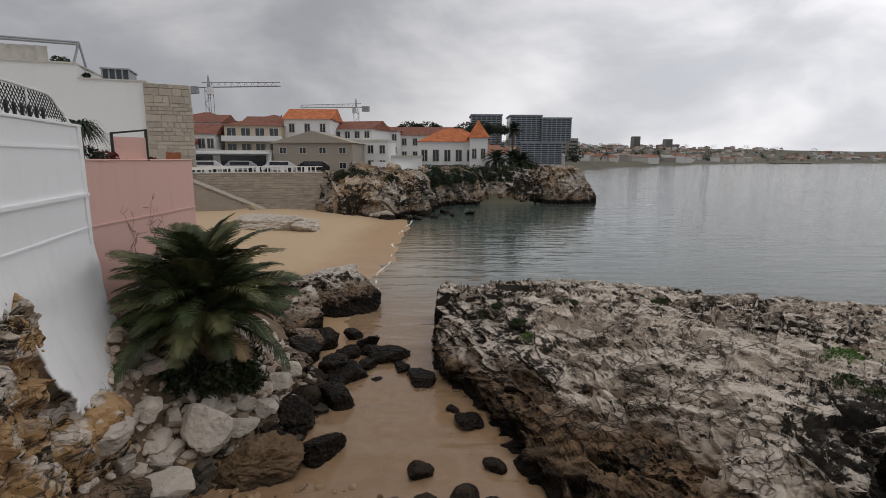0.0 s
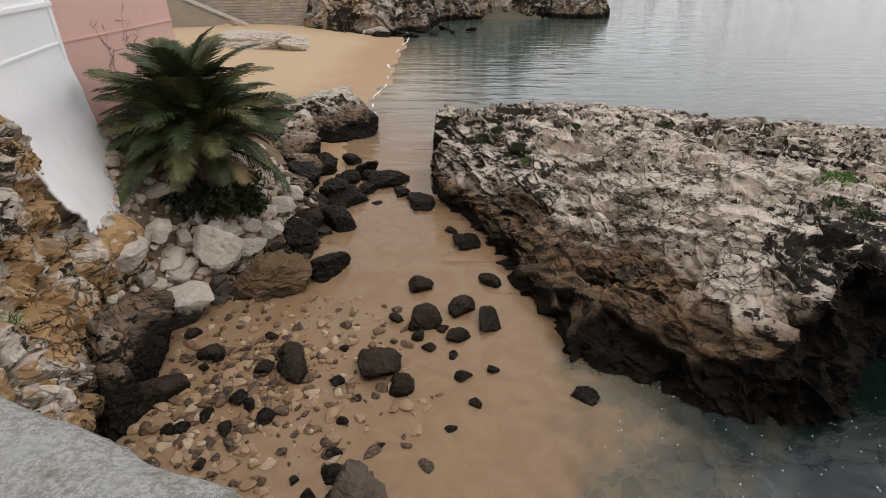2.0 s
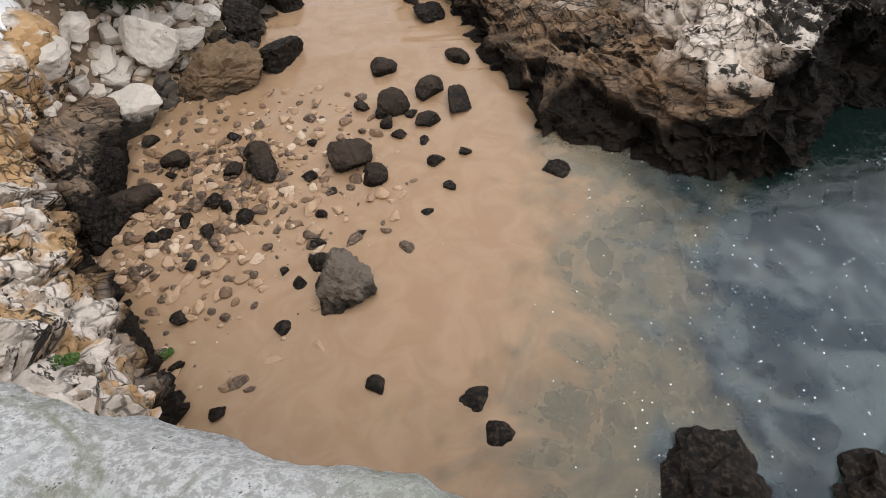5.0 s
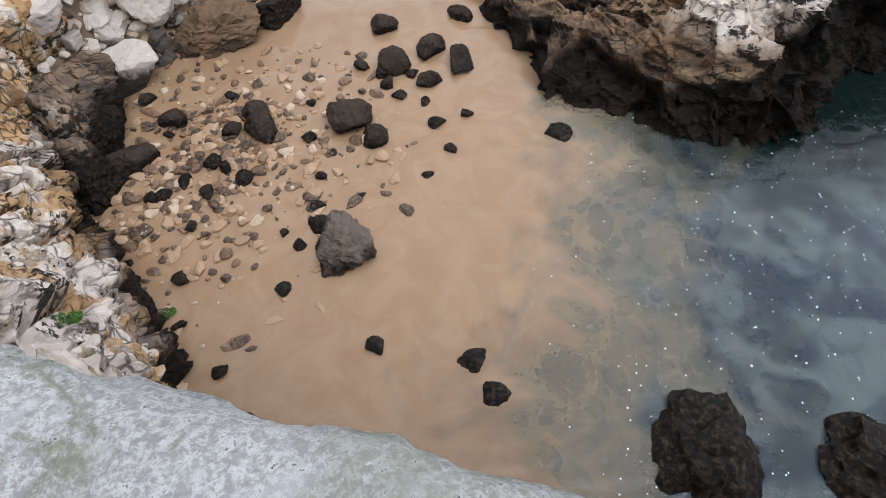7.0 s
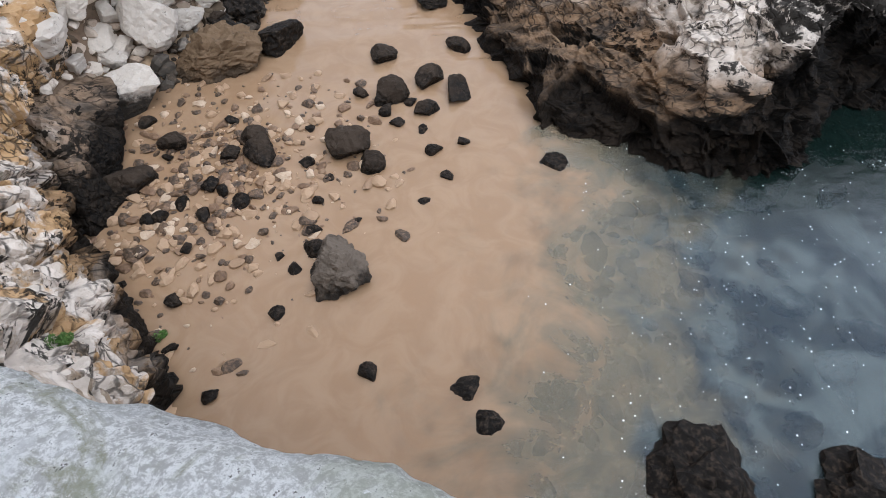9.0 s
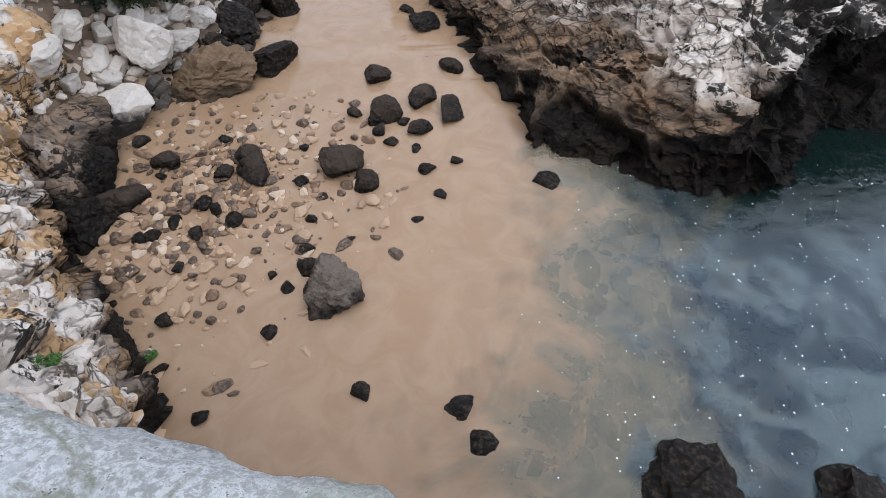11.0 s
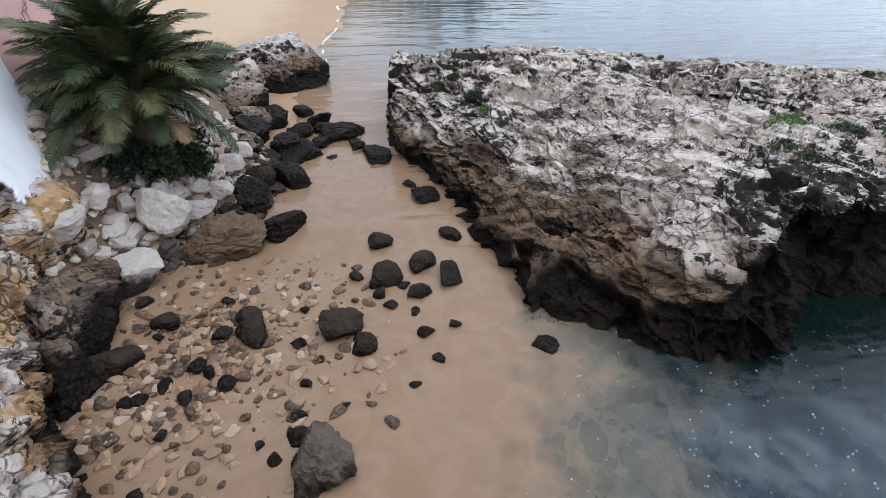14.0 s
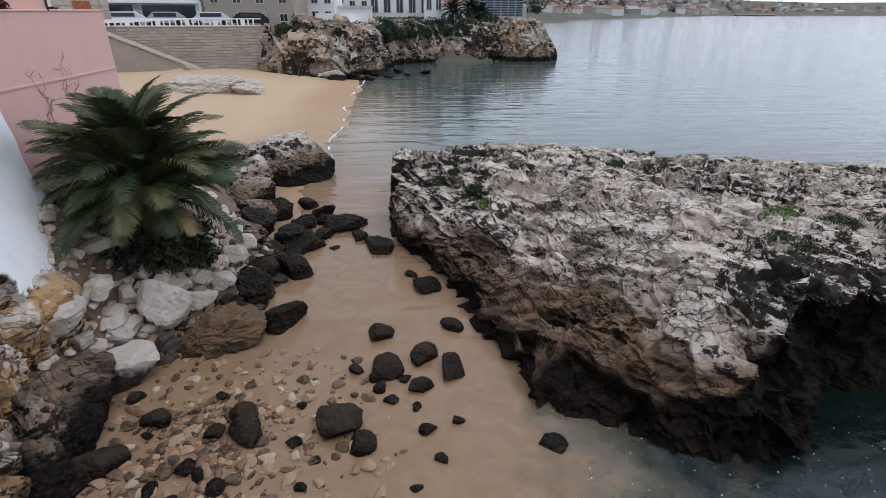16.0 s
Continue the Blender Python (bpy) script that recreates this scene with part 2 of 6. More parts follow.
    # the black tidal band climbs higher at the seaward end
    if end_rise:
        height = n.calc("SUBTRACT", height, n.calc("MULTIPLY", n.span(n.axis("X"), 5.3, 7.0, 0, end_rise), n.span(n.axis("Y"), 10.5, 8.8)))
    tide = n.span(height, tide_top + 0.12, tide_top - 0.22)
    base = n.mix(n.calc("MULTIPLY", tide, 0.95), base, n.mix(n.span(fine, 0.45, 0.72), (0.004, 0.0037, 0.0033), (0.022, 0.017, 0.012)))
    rel = n.calc("ADD", n.calc("MULTIPLY", n.noise(6, 9, 0.74, 0.5, bed), 1.0), n.calc("MULTIPLY", n.cell(6, "F1", n.scaled(0.7, 1.2, 1.6, (18, 0, turn))), 0.5))
    nor = n.bump(n.calc("SUBTRACT", rel, n.calc("MULTIPLY", joint, 0.7)), 0.8, 0.055)
    nor = n.bump(n.noise(38, 5, 0.72), 0.6, 0.02, nor)
    return n.done(base, n.span(tide, 0.2, 1.0, 0.95, 0.7), nor, spec=0.10)


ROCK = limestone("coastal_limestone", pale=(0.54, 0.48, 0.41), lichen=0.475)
SLAB = limestone("slab_limestone", pale=(0.64, 0.55, 0.455), grey=(0.17, 0.138, 0.108), tide_top=0.36, rust_top=0.88, rust=0.95, lichen=0.535, end_rise=0.85, rise=0.85)
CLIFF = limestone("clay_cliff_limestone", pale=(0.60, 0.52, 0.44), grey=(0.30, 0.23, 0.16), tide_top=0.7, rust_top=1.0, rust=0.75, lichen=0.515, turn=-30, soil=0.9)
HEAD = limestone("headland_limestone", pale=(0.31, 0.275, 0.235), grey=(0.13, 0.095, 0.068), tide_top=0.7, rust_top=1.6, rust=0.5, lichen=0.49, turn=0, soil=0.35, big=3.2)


def stone_material(name, pale, dark, dark_top):
    """Loose stones: each its own tone, black and wet low down."""
    n = Tree(name)
    fine = n.noise(14, 6, 0.65)
    tone = n.mix(n.random(), pale, tuple(c * 0.8 for c in pale))
    base = n.mix(n.span(n.noise(4.5, 7, 0.65, 0.4), 0.50, 0.72, 0, 0.5), tone, tuple(c * 0.6 for c in pale))
    base = n.mix(n.span(fine, 0.5, 0.8, 0, 0.5), base, tuple(min(0.66, c * 1.35 + 0.01) for c in pale))
    base = n.mix(n.span(n.noise(7, 8, 0.7, 0.6), 0.60, 0.67, 0, 0.6), base, (0.08, 0.066, 0.053))
    h = n.calc("SUBTRACT", n.axis("Z"), n.calc("MULTIPLY", n.calc("SUBTRACT", n.noise(2.2, 6, 0.62), 0.5), 0.9))
    tide = n.span(h, dark_top + 0.12, dark_top - 0.12)
    base = n.mix(n.calc("MULTIPLY", tide, 0.96), base, n.mix(n.span(fine, 0.45, 0.75), dark, (0.06, 0.043, 0.03)))
    nor = n.bump(n.calc("ADD", n.noise(11, 8, 0.7), n.calc("MULTIPLY", n.cell(9), 0.4)), 0.8, 0.04)
    return n.done(base, n.span(tide, 0, 1, 0.9, 0.5), n.bump(n.noise(60, 3, 0.7), 0.4, 0.008, nor), spec=0.09)


BOULDER = stone_material("loose_limestone", (0.60, 0.535, 0.46), (0.012, 0.011, 0.009), 0.45)
DARKSTONE = stone_material("wet_black_rock", (0.05, 0.037, 0.027), (0.007, 0.006, 0.005), 0.2)
BLACKROCK = stone_material("black_seaweed_rock", (0.06, 0.047, 0.035), (0.006, 0.005, 0.004), 1.9)


PITSTONE = stone_material("pitted_brown_rock", (0.13, 0.105, 0.082), (0.012, 0.010, 0.008), 0.22)
BROWNSTONE = stone_material("brown_conglomerate", (0.16, 0.108, 0.065), (0.05, 0.035, 0.022), 0.15)


def pebble_material():
    n = Tree("mixed_pebbles")
    i = n.island()
    c = n.mix(n.span(i, 0.26, 0.40), (0.02, 0.016, 0.013), (0.12, 0.07, 0.04))
    c = n.mix(n.span(i, 0.45, 0.62), c, (0.36, 0.245, 0.15))
    c = n.mix(n.span(i, 0.86, 0.89), c, (0.50, 0.39, 0.28))
    c = n.mix(n.span(n.noise(16, 7, 0.7), 0.42, 0.7, 0.1, 0.6), c, (0.33, 0.21, 0.125))
    return n.done(c, 0.6, n.bump(n.noise(40, 4), 0.5, 0.01))


PEBBLE = pebble_material()


def rubble_material():
    n = Tree("broken_limestone")
    i = n.island()
    c = n.mix(n.span(i, 0.2, 0.3), (0.10, 0.075, 0.05), (0.42, 0.33, 0.25))
    c = n.mix(n.span(i, 0.45, 0.9), c, (0.60, 0.53, 0.45))
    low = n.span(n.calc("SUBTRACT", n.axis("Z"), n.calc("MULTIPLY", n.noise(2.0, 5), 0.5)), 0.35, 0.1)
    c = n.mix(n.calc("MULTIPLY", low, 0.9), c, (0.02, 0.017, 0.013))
    c = n.mix(n.span(n.noise(12, 7, 0.7), 0.5, 0.68, 0, 0.5), c, (0.20, 0.15, 0.11))
    return n.done(c, 0.9, n.bump(n.noise(40, 4), 0.6, 0.012), spec=0.15)


RUBBLE = rubble_material()


def sand_material():
    n = Tree("ochre_sand")
    x, y, z = n.axis("X"), n.axis("Y"), n.axis("Z")
    ripple = n.noise(1.1, 6, 0.6)
    dry = n.mix(n.noise(60, 3, 0.7), (0.47, 0.335, 0.205), (0.58, 0.435, 0.285))
    damp = n.mix(n.noise(1.7, 6, 0.6, 0.6), (0.39, 0.25, 0.14), (0.46, 0.31, 0.185))
    wetness = n.span(n.calc("ADD", z, n.calc("MULTIPLY", n.calc("SUBTRACT", ripple, 0.5), 0.12)), 0.42, 0.14)
    base = n.mix(wetness, dry, damp)
    # weed and dark shingle cover the deeper bottom
    dark_mask = n.span(n.calc("ADD", z, n.calc("MULTIPLY", n.calc("SUBTRACT", n.noise(1.6, 7, 0.65, 0.6), 0.5), 2.2)), -0.15, -0.95)
    base = n.mix(n.calc("MULTIPLY", dark_mask, n.span(y, 16, 12)), base, n.mix(n.noise(3.5, 6, 0.65), (0.015, 0.02, 0.018), (0.12, 0.125, 0.095)))
    # earth and rubble on the bank above the pool, town ground beyond
    earth = n.mix(n.noise(5, 8, 0.7), (0.05, 0.036, 0.024), (0.30, 0.21, 0.14))
    bank = n.calc("MULTIPLY", n.span(z, 0.35, 0.8), n.span(y, 31, 27))
    base = n.mix(bank, base, earth)
    scrub = n.mix(n.noise(0.03, 8, 0.7), (0.05, 0.06, 0.035), (0.2, 0.17, 0.13))
    base = n.mix(n.calc("MAXIMUM", n.calc("MULTIPLY", n.span(z, 1.3, 1.9), n.span(y, 40, 56)), n.span(y, 66, 72)), base, scrub)
    rough = n.span(n.calc("MULTIPLY", wetness, n.span(y, 60, 20)), 0, 1, 0.95, 0.45)
    nor = n.bump(n.calc("ADD", n.noise(7, 6, 0.6), n.calc("MULTIPLY", n.noise(70, 3), 0.4)), 0.35, 0.03)
    return n.done(base, rough, nor)


SAND = sand_material()


def water_material():
    """Sea water: silt-laden over the sand, clearer and greener outside, with a rippled surface."""
    n = Tree("silty_sea_water")
    t = n.t
    x, y = n.axis("X"), n.axis("Y")
    # silt plume: a line across the pool, broken up by swirls
    swirl = n.calc("MULTIPLY", n.calc("ADD", n.calc("MULTIPLY", n.calc("SUBTRACT", n.noise(0.42, 6, 0.6, 1.2), 0.5), 7.0), n.calc("MULTIPLY", n.calc("SUBTRACT", n.noise(1.15, 6, 0.6, 0.8), 0.5), 3.2)), 1.0)
    across = n.calc("ADD", n.calc("SUBTRACT", n.calc("MULTIPLY", x, 0.91), n.calc("MULTIPLY", y, 0.41)), swirl)
    clear = n.span(across, -1.6, 3.4)
    silt = n.mix(n.span(n.noise(1.3, 7, 0.6, 1.6), 0.35, 0.65), (0.375, 0.24, 0.14), (0.425, 0.285, 0.175))
    olive = n.mix(n.noise(1.4, 5, 0.55, 0.2), (0.155, 0.14, 0.098), (0.215, 0.19, 0.135))
    blue = n.mix(n.span(n.noise(1.1, 7, 0.62, 0.5), 0.40, 0.60), (0.022, 0.038, 0.052), (0.105, 0.135, 0.14))
    green = n.mix(n.span(clear, 0.45, 0.95), olive, blue)
    weed_bed = n.calc("MULTIPLY", n.span(n.noise(2.3, 6, 0.6, 0.4), 0.53, 0.66), n.span(clear, 0.25, 0.55, 0.0, 0.65))
    green = n.mix(weed_bed, green, (0.045, 0.055, 0.058))
    # shade and dark reflection of the slab, painted into the water beside it
    dark_mask = n.calc("MULTIPLY", n.span(y, 4.4, 6.4), n.span(x, 3.2, 6.4))
    green = n.mix(dark_mask, green, (0.008, 0.018, 0.015))
    silt = n.mix(n.span(clear, 0.0, 0.5), silt, olive)
    far = n.span(y, 19, 29)
    sea = n.mix(n.span(y, 30, 200), (0.075, 0.105, 0.09), (0.10, 0.135, 0.13))
    sea = n.mix(n.calc("MULTIPLY", n.span(x, 3.5, -3.8), n.span(y, 66, 40)), sea, (0.34, 0.275, 0.195))
    body = n.mix(far, n.mix(clear, silt, green), sea)
    body_shader = t.nodes.new("ShaderNodeBsdfDiffuse")
    n.put(body_shader.inputs["Color"], body)
    clear_shader = t.nodes.new("ShaderNodeBsdfTransparent")
    n.put(clear_shader.inputs["Color"], (0.95, 0.96, 0.95))
    murk = t.nodes.new("ShaderNodeMixShader")
    n.put(murk.inputs[0], n.calc("MAXIMUM", n.span(clear, 0.0, 0.4, 0.60, 0.66), n.span(y, 16, 34, 0.2, 0.93)))
    t.links.new(clear_shader.outputs[0], murk.inputs[1])
    t.links.new(body_shader.outputs[0], murk.inputs[2])
    gloss = t.nodes.new("ShaderNodeBsdfGlossy")
    n.put(gloss.inputs["Roughness"], 0.06)
    n.put(gloss.inputs["Color"], (1.0, 1.0, 1.0))
    swell = n.noise(0.55, 3, 0.5, 0.3, n.scaled(0.4, 1.5, 1))
    chop = n.noise(3.2, 5, 0.6, 0.6, n.scaled(0.7, 1.3, 1))
    calm = n.span(across, -2.5, 2.5, 0.12, 1.0)
    nor = n.bump(n.calc("ADD", n.calc("MULTIPLY", swell, 1.6), n.calc("MULTIPLY", n.calc("MULTIPLY", chop, 0.5), calm)), 0.6, 0.11)
    n.put(gloss.inputs["Normal"], nor)
    fres = t.nodes.new("ShaderNodeFresnel")
    fres.inputs["IOR"].default_value = 1.33
    n.put(fres.inputs["Normal"], nor)
    full = t.nodes.new("ShaderNodeMixShader")
    t.links.new(fres.outputs[0], full.inputs[0])
    t.links.new(murk.outputs[0], full.inputs[1])
    t.links.new(gloss.outputs[0], full.inputs[2])
    t.links.new(full.outputs[0], n.out.inputs["Surface"])
    return n.m


WATER = water_material()


def plain(name, color, rough=0.7, vary=0.12, scale=3.0, bump=0.2, dist=0.01, metal=0.0, spec=0.3):
    n = Tree(name)
    a = tuple(c * (1 - vary) for c in color)
    b = tuple(min(1, c * (1 + vary)) for c in color)
    c = n.mix(n.span(n.noise(scale, 7, 0.6, 0.3), 0.3, 0.7), a, b)
    return n.done(c, rough, n.bump(n.noise(scale * 12, 4, 0.65), bump, dist), metal, spec)


def plaster(name, color, dirt, amount=0.35, scale=0.8):
    """Painted render with run-off streaks and patches of grime."""
    n = Tree(name)
    streak = n.noise(1.0, 6, 0.62, 0.2, n.scaled(3.0, 3.0, 0.35))
    blot = n.noise(scale, 8, 0.65, 0.5)
    f = n.calc("MULTIPLY", n.span(streak, 0.45, 0.75), n.span(blot, 0.42, 0.7))
    c = n.mix(n.calc("MULTIPLY", f, amount), color, dirt)
    c = n.mix(n.span(n.noise(9, 6, 0.7), 0.62, 0.72, 0, amount * 0.8), c, dirt)
    return n.done(c, 0.8, n.bump(n.calc("ADD", n.noise(2.5, 5, 0.6), n.calc("MULTIPLY", n.noise(40, 3), 0.25)), 0.35, 0.03))


WHITE = plaster("white_lime_paint", (0.86, 0.86, 0.86), (0.50, 0.49, 0.47), 0.3)
PINK = plaster("faded_pink_paint", (0.68, 0.43, 0.37), (0.50, 0.29, 0.24), 0.5)
HOUSEWHITE = plaster("white_house_paint", (0.78, 0.78, 0.77), (0.5, 0.48, 0.45), 0.25)
CREAM = plaster("cream_house_paint", (0.55, 0.46, 0.34), (0.38, 0.3, 0.22), 0.3)
TAN = plaster("tan_stone_render", (0.40, 0.35, 0.29), (0.26, 0.22, 0.18), 0.4)
ROOF = plain("orange_roof_tiles", (0.48, 0.155, 0.06), 0.8, 0.25, 1.2)
REDROOF = plain("red_roof_tiles", (0.215, 0.088, 0.058), 0.8, 0.25, 1.2)
GLASS = plain("dark_window_glass", (0.035, 0.042, 0.05), 0.15, 0.2, 1.0, 0.02, spec=0.5)
TRIM = plain("pale_stone_trim", (0.55, 0.52, 0.47), 0.8, 0.1)
BLACK = plain("black_painted_metal", (0.02, 0.02, 0.022), 0.5, 0.2)
STEEL = plain("grey_galvanised_steel", (0.33, 0.34, 0.35), 0.5, 0.1, metal=0.3)
WOOD = plain("red_brown_wood", (0.28, 0.095, 0.045), 0.7, 0.3, 4)
ASPHALT = plain("dark_asphalt", (0.06, 0.06, 0.062), 0.9, 0.2)
LEAF = plain("dark_green_leaf", (0.042, 0.058, 0.021), 0.5, 0.45, 2.0)
PALELEAF = plain("olive_green_leaf", (0.105, 0.105, 0.045), 0.5, 0.4, 2.0)
DRYLEAF = plain("dry_straw_leaf", (0.20, 0.14, 0.075), 0.8, 0.4, 3.0)
GRASS = plain("bright_green_weed", (0.085, 0.16, 0.035), 0.7, 0.3, 6.0)
PINE = plain("dark_pine_needles", (0.03, 0.042, 0.024), 0.8, 0.4, 0.8)
TRUNK = plain("brown_palm_trunk", (0.12, 0.085, 0.055), 0.9, 0.35, 5.0, 0.6, 0.03)

# ---- ground, sea and rocks ----

BANK = [(-9.6, 33), (-8.8, 27), (-5.8, 20.5), (-4.0, 17), (-3.2, 14.5), (-3.8, 11.3), (-5.5, 9.6), (-6.1, 7.8), (-5.5, 5.8), (-4.3, 4.4), (-3.1, 2.8), (-1.6, 1.9), (3, 0.5), (8, -1.5), (14, -40), (-90, -40), (-90, 33)]
TOWN = [(-90, 40), (-34, 55), (-29, 58.5), (-15, 63.5), (-8.5, 62), (-5, 63), (-2.5, 70), (0.5, 79), (7, 84.5), (21.5, 86), (23, 90), (20, 120), (40, 230), (95, 340), (130, 440), (300, 700), (560, 1060), (950, 1330), (1500, 1500), (3500, 1700), (3500, 4000), (-4000, 4000), (-4000, 40)]


def inside(poly, x, y):
    hit = np.zeros(x.shape, bool)
    for (x0, y0), (x1, y1) in zip(poly, poly[1:] + poly[:1]):
        if y0 != y1:
            hit ^= ((y0 > y) != (y1 > y)) & (x < (x1 - x0) * (y - y0) / (y1 - y0) + x0)
    return hit


def reach(poly, x, y):
    """Distance to the outline, positive inside."""
    best = np.full(x.shape, 1e9)
    for (x0, y0), (x1, y1) in zip(poly, poly[1:] + poly[:1]):
        dx, dy = x1 - x0, y1 - y0
        t = np.clip(((x - x0) * dx + (y - y0) * dy) / (dx * dx + dy * dy), 0, 1)
        best = np.minimum(best, np.hypot(x - x0 - t * dx, y - y0 - t * dy))
    return np.where(inside(poly, x, y), best, -best)


def ground_height(x, y):
    x, y = np.asarray(x, float), np.asarray(y, float)
    p = np.stack([x, y, 0 * x], -1)
    # sand of the pool falls away to the right and towards the wall
    out = 0.91 * x - 0.41 * y
    off = np.maximum(0, out + 4.2 + 0.9 * fbm(p, 0.45, 3, 21))
    pool = -0.004 - 0.022 * off - 0.05 * np.maximum(0, off - 2.2) ** 1.8
    shore = np.interp(y, [14, 19, 24, 29, 36, 46, 56, 66, 72], [-3.6, -3.9, -4.3, -4.5, -3.7, -4.2, -3.9, -5.5, -9])
    beach = np.clip((shore - x) * 0.075, -2.5, 1.1) + 0.02
    z = pool + (beach - pool) * sm(12.5, 18, y)
    z = np.maximum(z, -2.6) + (0.05 * fbm(p, 0.5, 3, 5) + 0.015 * vn(p, 2.4, 9)) * sm(12, 20, y)
    d = reach(BANK, x, y)
    bank = -0.25 + np.clip(d, -0.6, 2.2) * 0.95 + np.clip(d - 1.9, 0, 4) * 0.4 + 0.28 * fbm(p, 0.9, 4, 3) * sm(0, 0.8, d)
    bank = bank + 1.1 * sm(-5.9, -7.0, x) * sm(7.8, 8.8, y) * sm(12.5, 11.0, y)
    back = sm(30, 20, y)
    bank = bank * back + (1.1 + 0 * d) * (1 - back) * sm(0, 3, d) - 0.4 * (1 - back) * sm(0.5, -0.5, d)
    z = np.where(d > -0.6, np.maximum(z, bank), z)
    e = reach(TOWN, x, y)
    hill = 5.0 + sm(20, 300, e) * 9 + sm(60, 700, e) * (40 + 22 * fbm(p, 0.0016, 4, 8))
    return np.where(e > 3.0, hill, np.where(e > 0, z + (hill - z) * sm(1.6, 3.0, e), z))


def spread(lo, hi, step, far, growth=1.16):
    core = np.arange(lo, hi, step)
    up, down, s, a, b = [], [], step, hi, lo
    while a < far:
        s *= growth
        a, b = a + s, b - s
        up.append(a)
        down.append(b)
    return np.r_[down[::-1], core, up]


gx, gy = spread(-10, 9, 0.11, 3400), spread(0, 34, 0.16, 3400)
gy = gy[gy > -60]
GX, GY = np.meshgrid(gx, gy, indexing="ij")
sheet = np.stack([GX, GY, ground_height(GX, GY)], -1)
tagged(new("ground", mesh_of("ground", sheet.reshape(-1, 3), grid_faces(*GX.shape), SAND)), "ochre sand and earthy banks of a rocky cove", "ground", kind="structure")

wx, wy = spread(-12, 14, 0.5, 3400, 1.25), spread(0, 40, 0.5, 3400, 1.25)
wy = wy[wy > -60]
WX, WY = np.meshgrid(wx, wy, indexing="ij")
tagged(new("water", mesh_of("water", np.stack([WX, WY, 0 * WX], -1).reshape(-1, 3), grid_faces(*WX.shape), WATER)), "calm grey-green sea, silty brown over the sand", "water", kind="structure")


def carve(v, coarse=0.30, ledge=0.22, crack=0.18, fine=0.06, dip=(0.45, 0.40, 0.8), grain=(0.67, -0.74, 0.0), seed=0, flip=False, size=1.0):
    """Weathers a rock sheet: broad swells, tilted ledges, joints along the beds and pitting."""
    n = normals_of(v) * (-1 if flip else 1)
    g = np.asarray(grain)
    w = (v - 0.42 * (v @ g)[..., None] * g) / size
    d = coarse * fbm(v / size, 0.40, 3, seed)
    q = w @ np.asarray(dip) * 1.7 + 0.7 * fbm(w, 0.45, 3, seed + 3)
    saw = q - np.floor(q)
    d = d + ledge * (sm(0, 0.8, saw) - sm(0.86, 1.0, saw)) * (0.6 + 0.6 * vn(v / size, 0.6, seed + 4))
    # thin beds, parted by narrow clefts
    q = w @ np.asarray(dip) * 3.4 + 0.9 * fbm(w, 0.8, 3, seed + 6)
    saw = q - np.floor(q)
    d = d + 0.45 * ledge * (sm(0, 0.5, saw) - sm(0.66, 1.0, saw)) * sm(-0.5, 0.4, vn(v / size, 0.9, seed + 8))
    # blocks of three sizes, each set in or out, parted by joints
    bent = w + 0.12 * np.stack([vn(w, 1.3, seed + 51), vn(w, 1.3, seed + 52), vn(w, 1.3, seed + 53)], -1)
    for scale, amp, gap, k in ((0.75, 1.5, 0.06, 11), (1.7, 1.25, 0.12, 15), (3.6, 0.6, 0.22, 19), (8.0, 0.16, 0.4, 23)):
        f1, f2, tone = cells(bent, scale, seed + k)
        edge = sm(0.0, gap, f2 - f1)
        d = d + crack * amp * ((tone - 0.5) * edge - 0.32 * (1 - edge))
    d = d + fine * fbm(w, 5.5, 3, seed + 21)
    out = v + n * d[..., None]
    return out + np.stack([vn(v / size, 2.6, seed + 31), vn(v / size, 2.6, seed + 32), 0 * d], -1) * fine * 0.8


def rock_sheet(name, guides, columns, rows, material, label, flip=False, **kw):
    v = carve(loft(guides, columns, rows), flip=flip, **kw)
    return tagged(new(name, mesh_of(name, v.reshape(-1, 3), grid_faces(columns, rows, flip), material, False)), label, "rock")


# the great slab on the sea side of the pool: guides from its foot over the crest to the back
def lifted(points, z):
    return [(x, y, z if np.isscalar(z) else z[i]) for i, (x, y) in enumerate(points)]


WATERLINE = [(-0.15, 19.8, 0.15), (0.03, 17.09, 0.15), (1.13, 13.63, 0.15), (1.79, 11.37, 0.15), (2.33, 9.44, 0.15), (2.78, 7.97, 0.12), (3.79, 7.39, 0.12), (5.04, 6.8, 0.12), (5.98, 6.53, 0.12), (6.92, 6.6, 0.12), (7.75, 7.5, 0.12), (8.92, 8.2, 0.12), (14, 7.6, 0.12), (22, 6.5, 0.12)]
BAND = [(-0.05, 19.6, 0.45), (0.07, 16.68, 0.45), (1.4, 13.54, 0.5), (2.14, 11.63, 0.55), (2.84, 10.12, 0.65), (3.49, 8.93, 0.7), (4.36, 7.92, 0.75), (4.99, 7.05, 0.8), (5.96, 6.73, 0.7), (6.83, 6.81, 0.7), (7.8, 8.0, 0.8), (9.0, 8.8, 0.8), (14, 8.2, 0.8), (22, 6.8, 0.8)]
LIP = [(0.05, 19.4, 0.85), (0.12, 16.5, 0.85), (1.56, 13.54, 1.0), (2.46, 12.26, 1.1), (3.77, 11.16, 1.25), (4.26, 9.81, 1.4), (4.92, 8.53, 1.55), (5.41, 7.24, 1.6), (6.1, 7.19, 1.4), (6.96, 7.34, 1.35), (7.75, 8.2, 1.45), (8.6, 8.6, 1.5), (14, 8.2, 1.5), (22, 7.0, 1.5)]
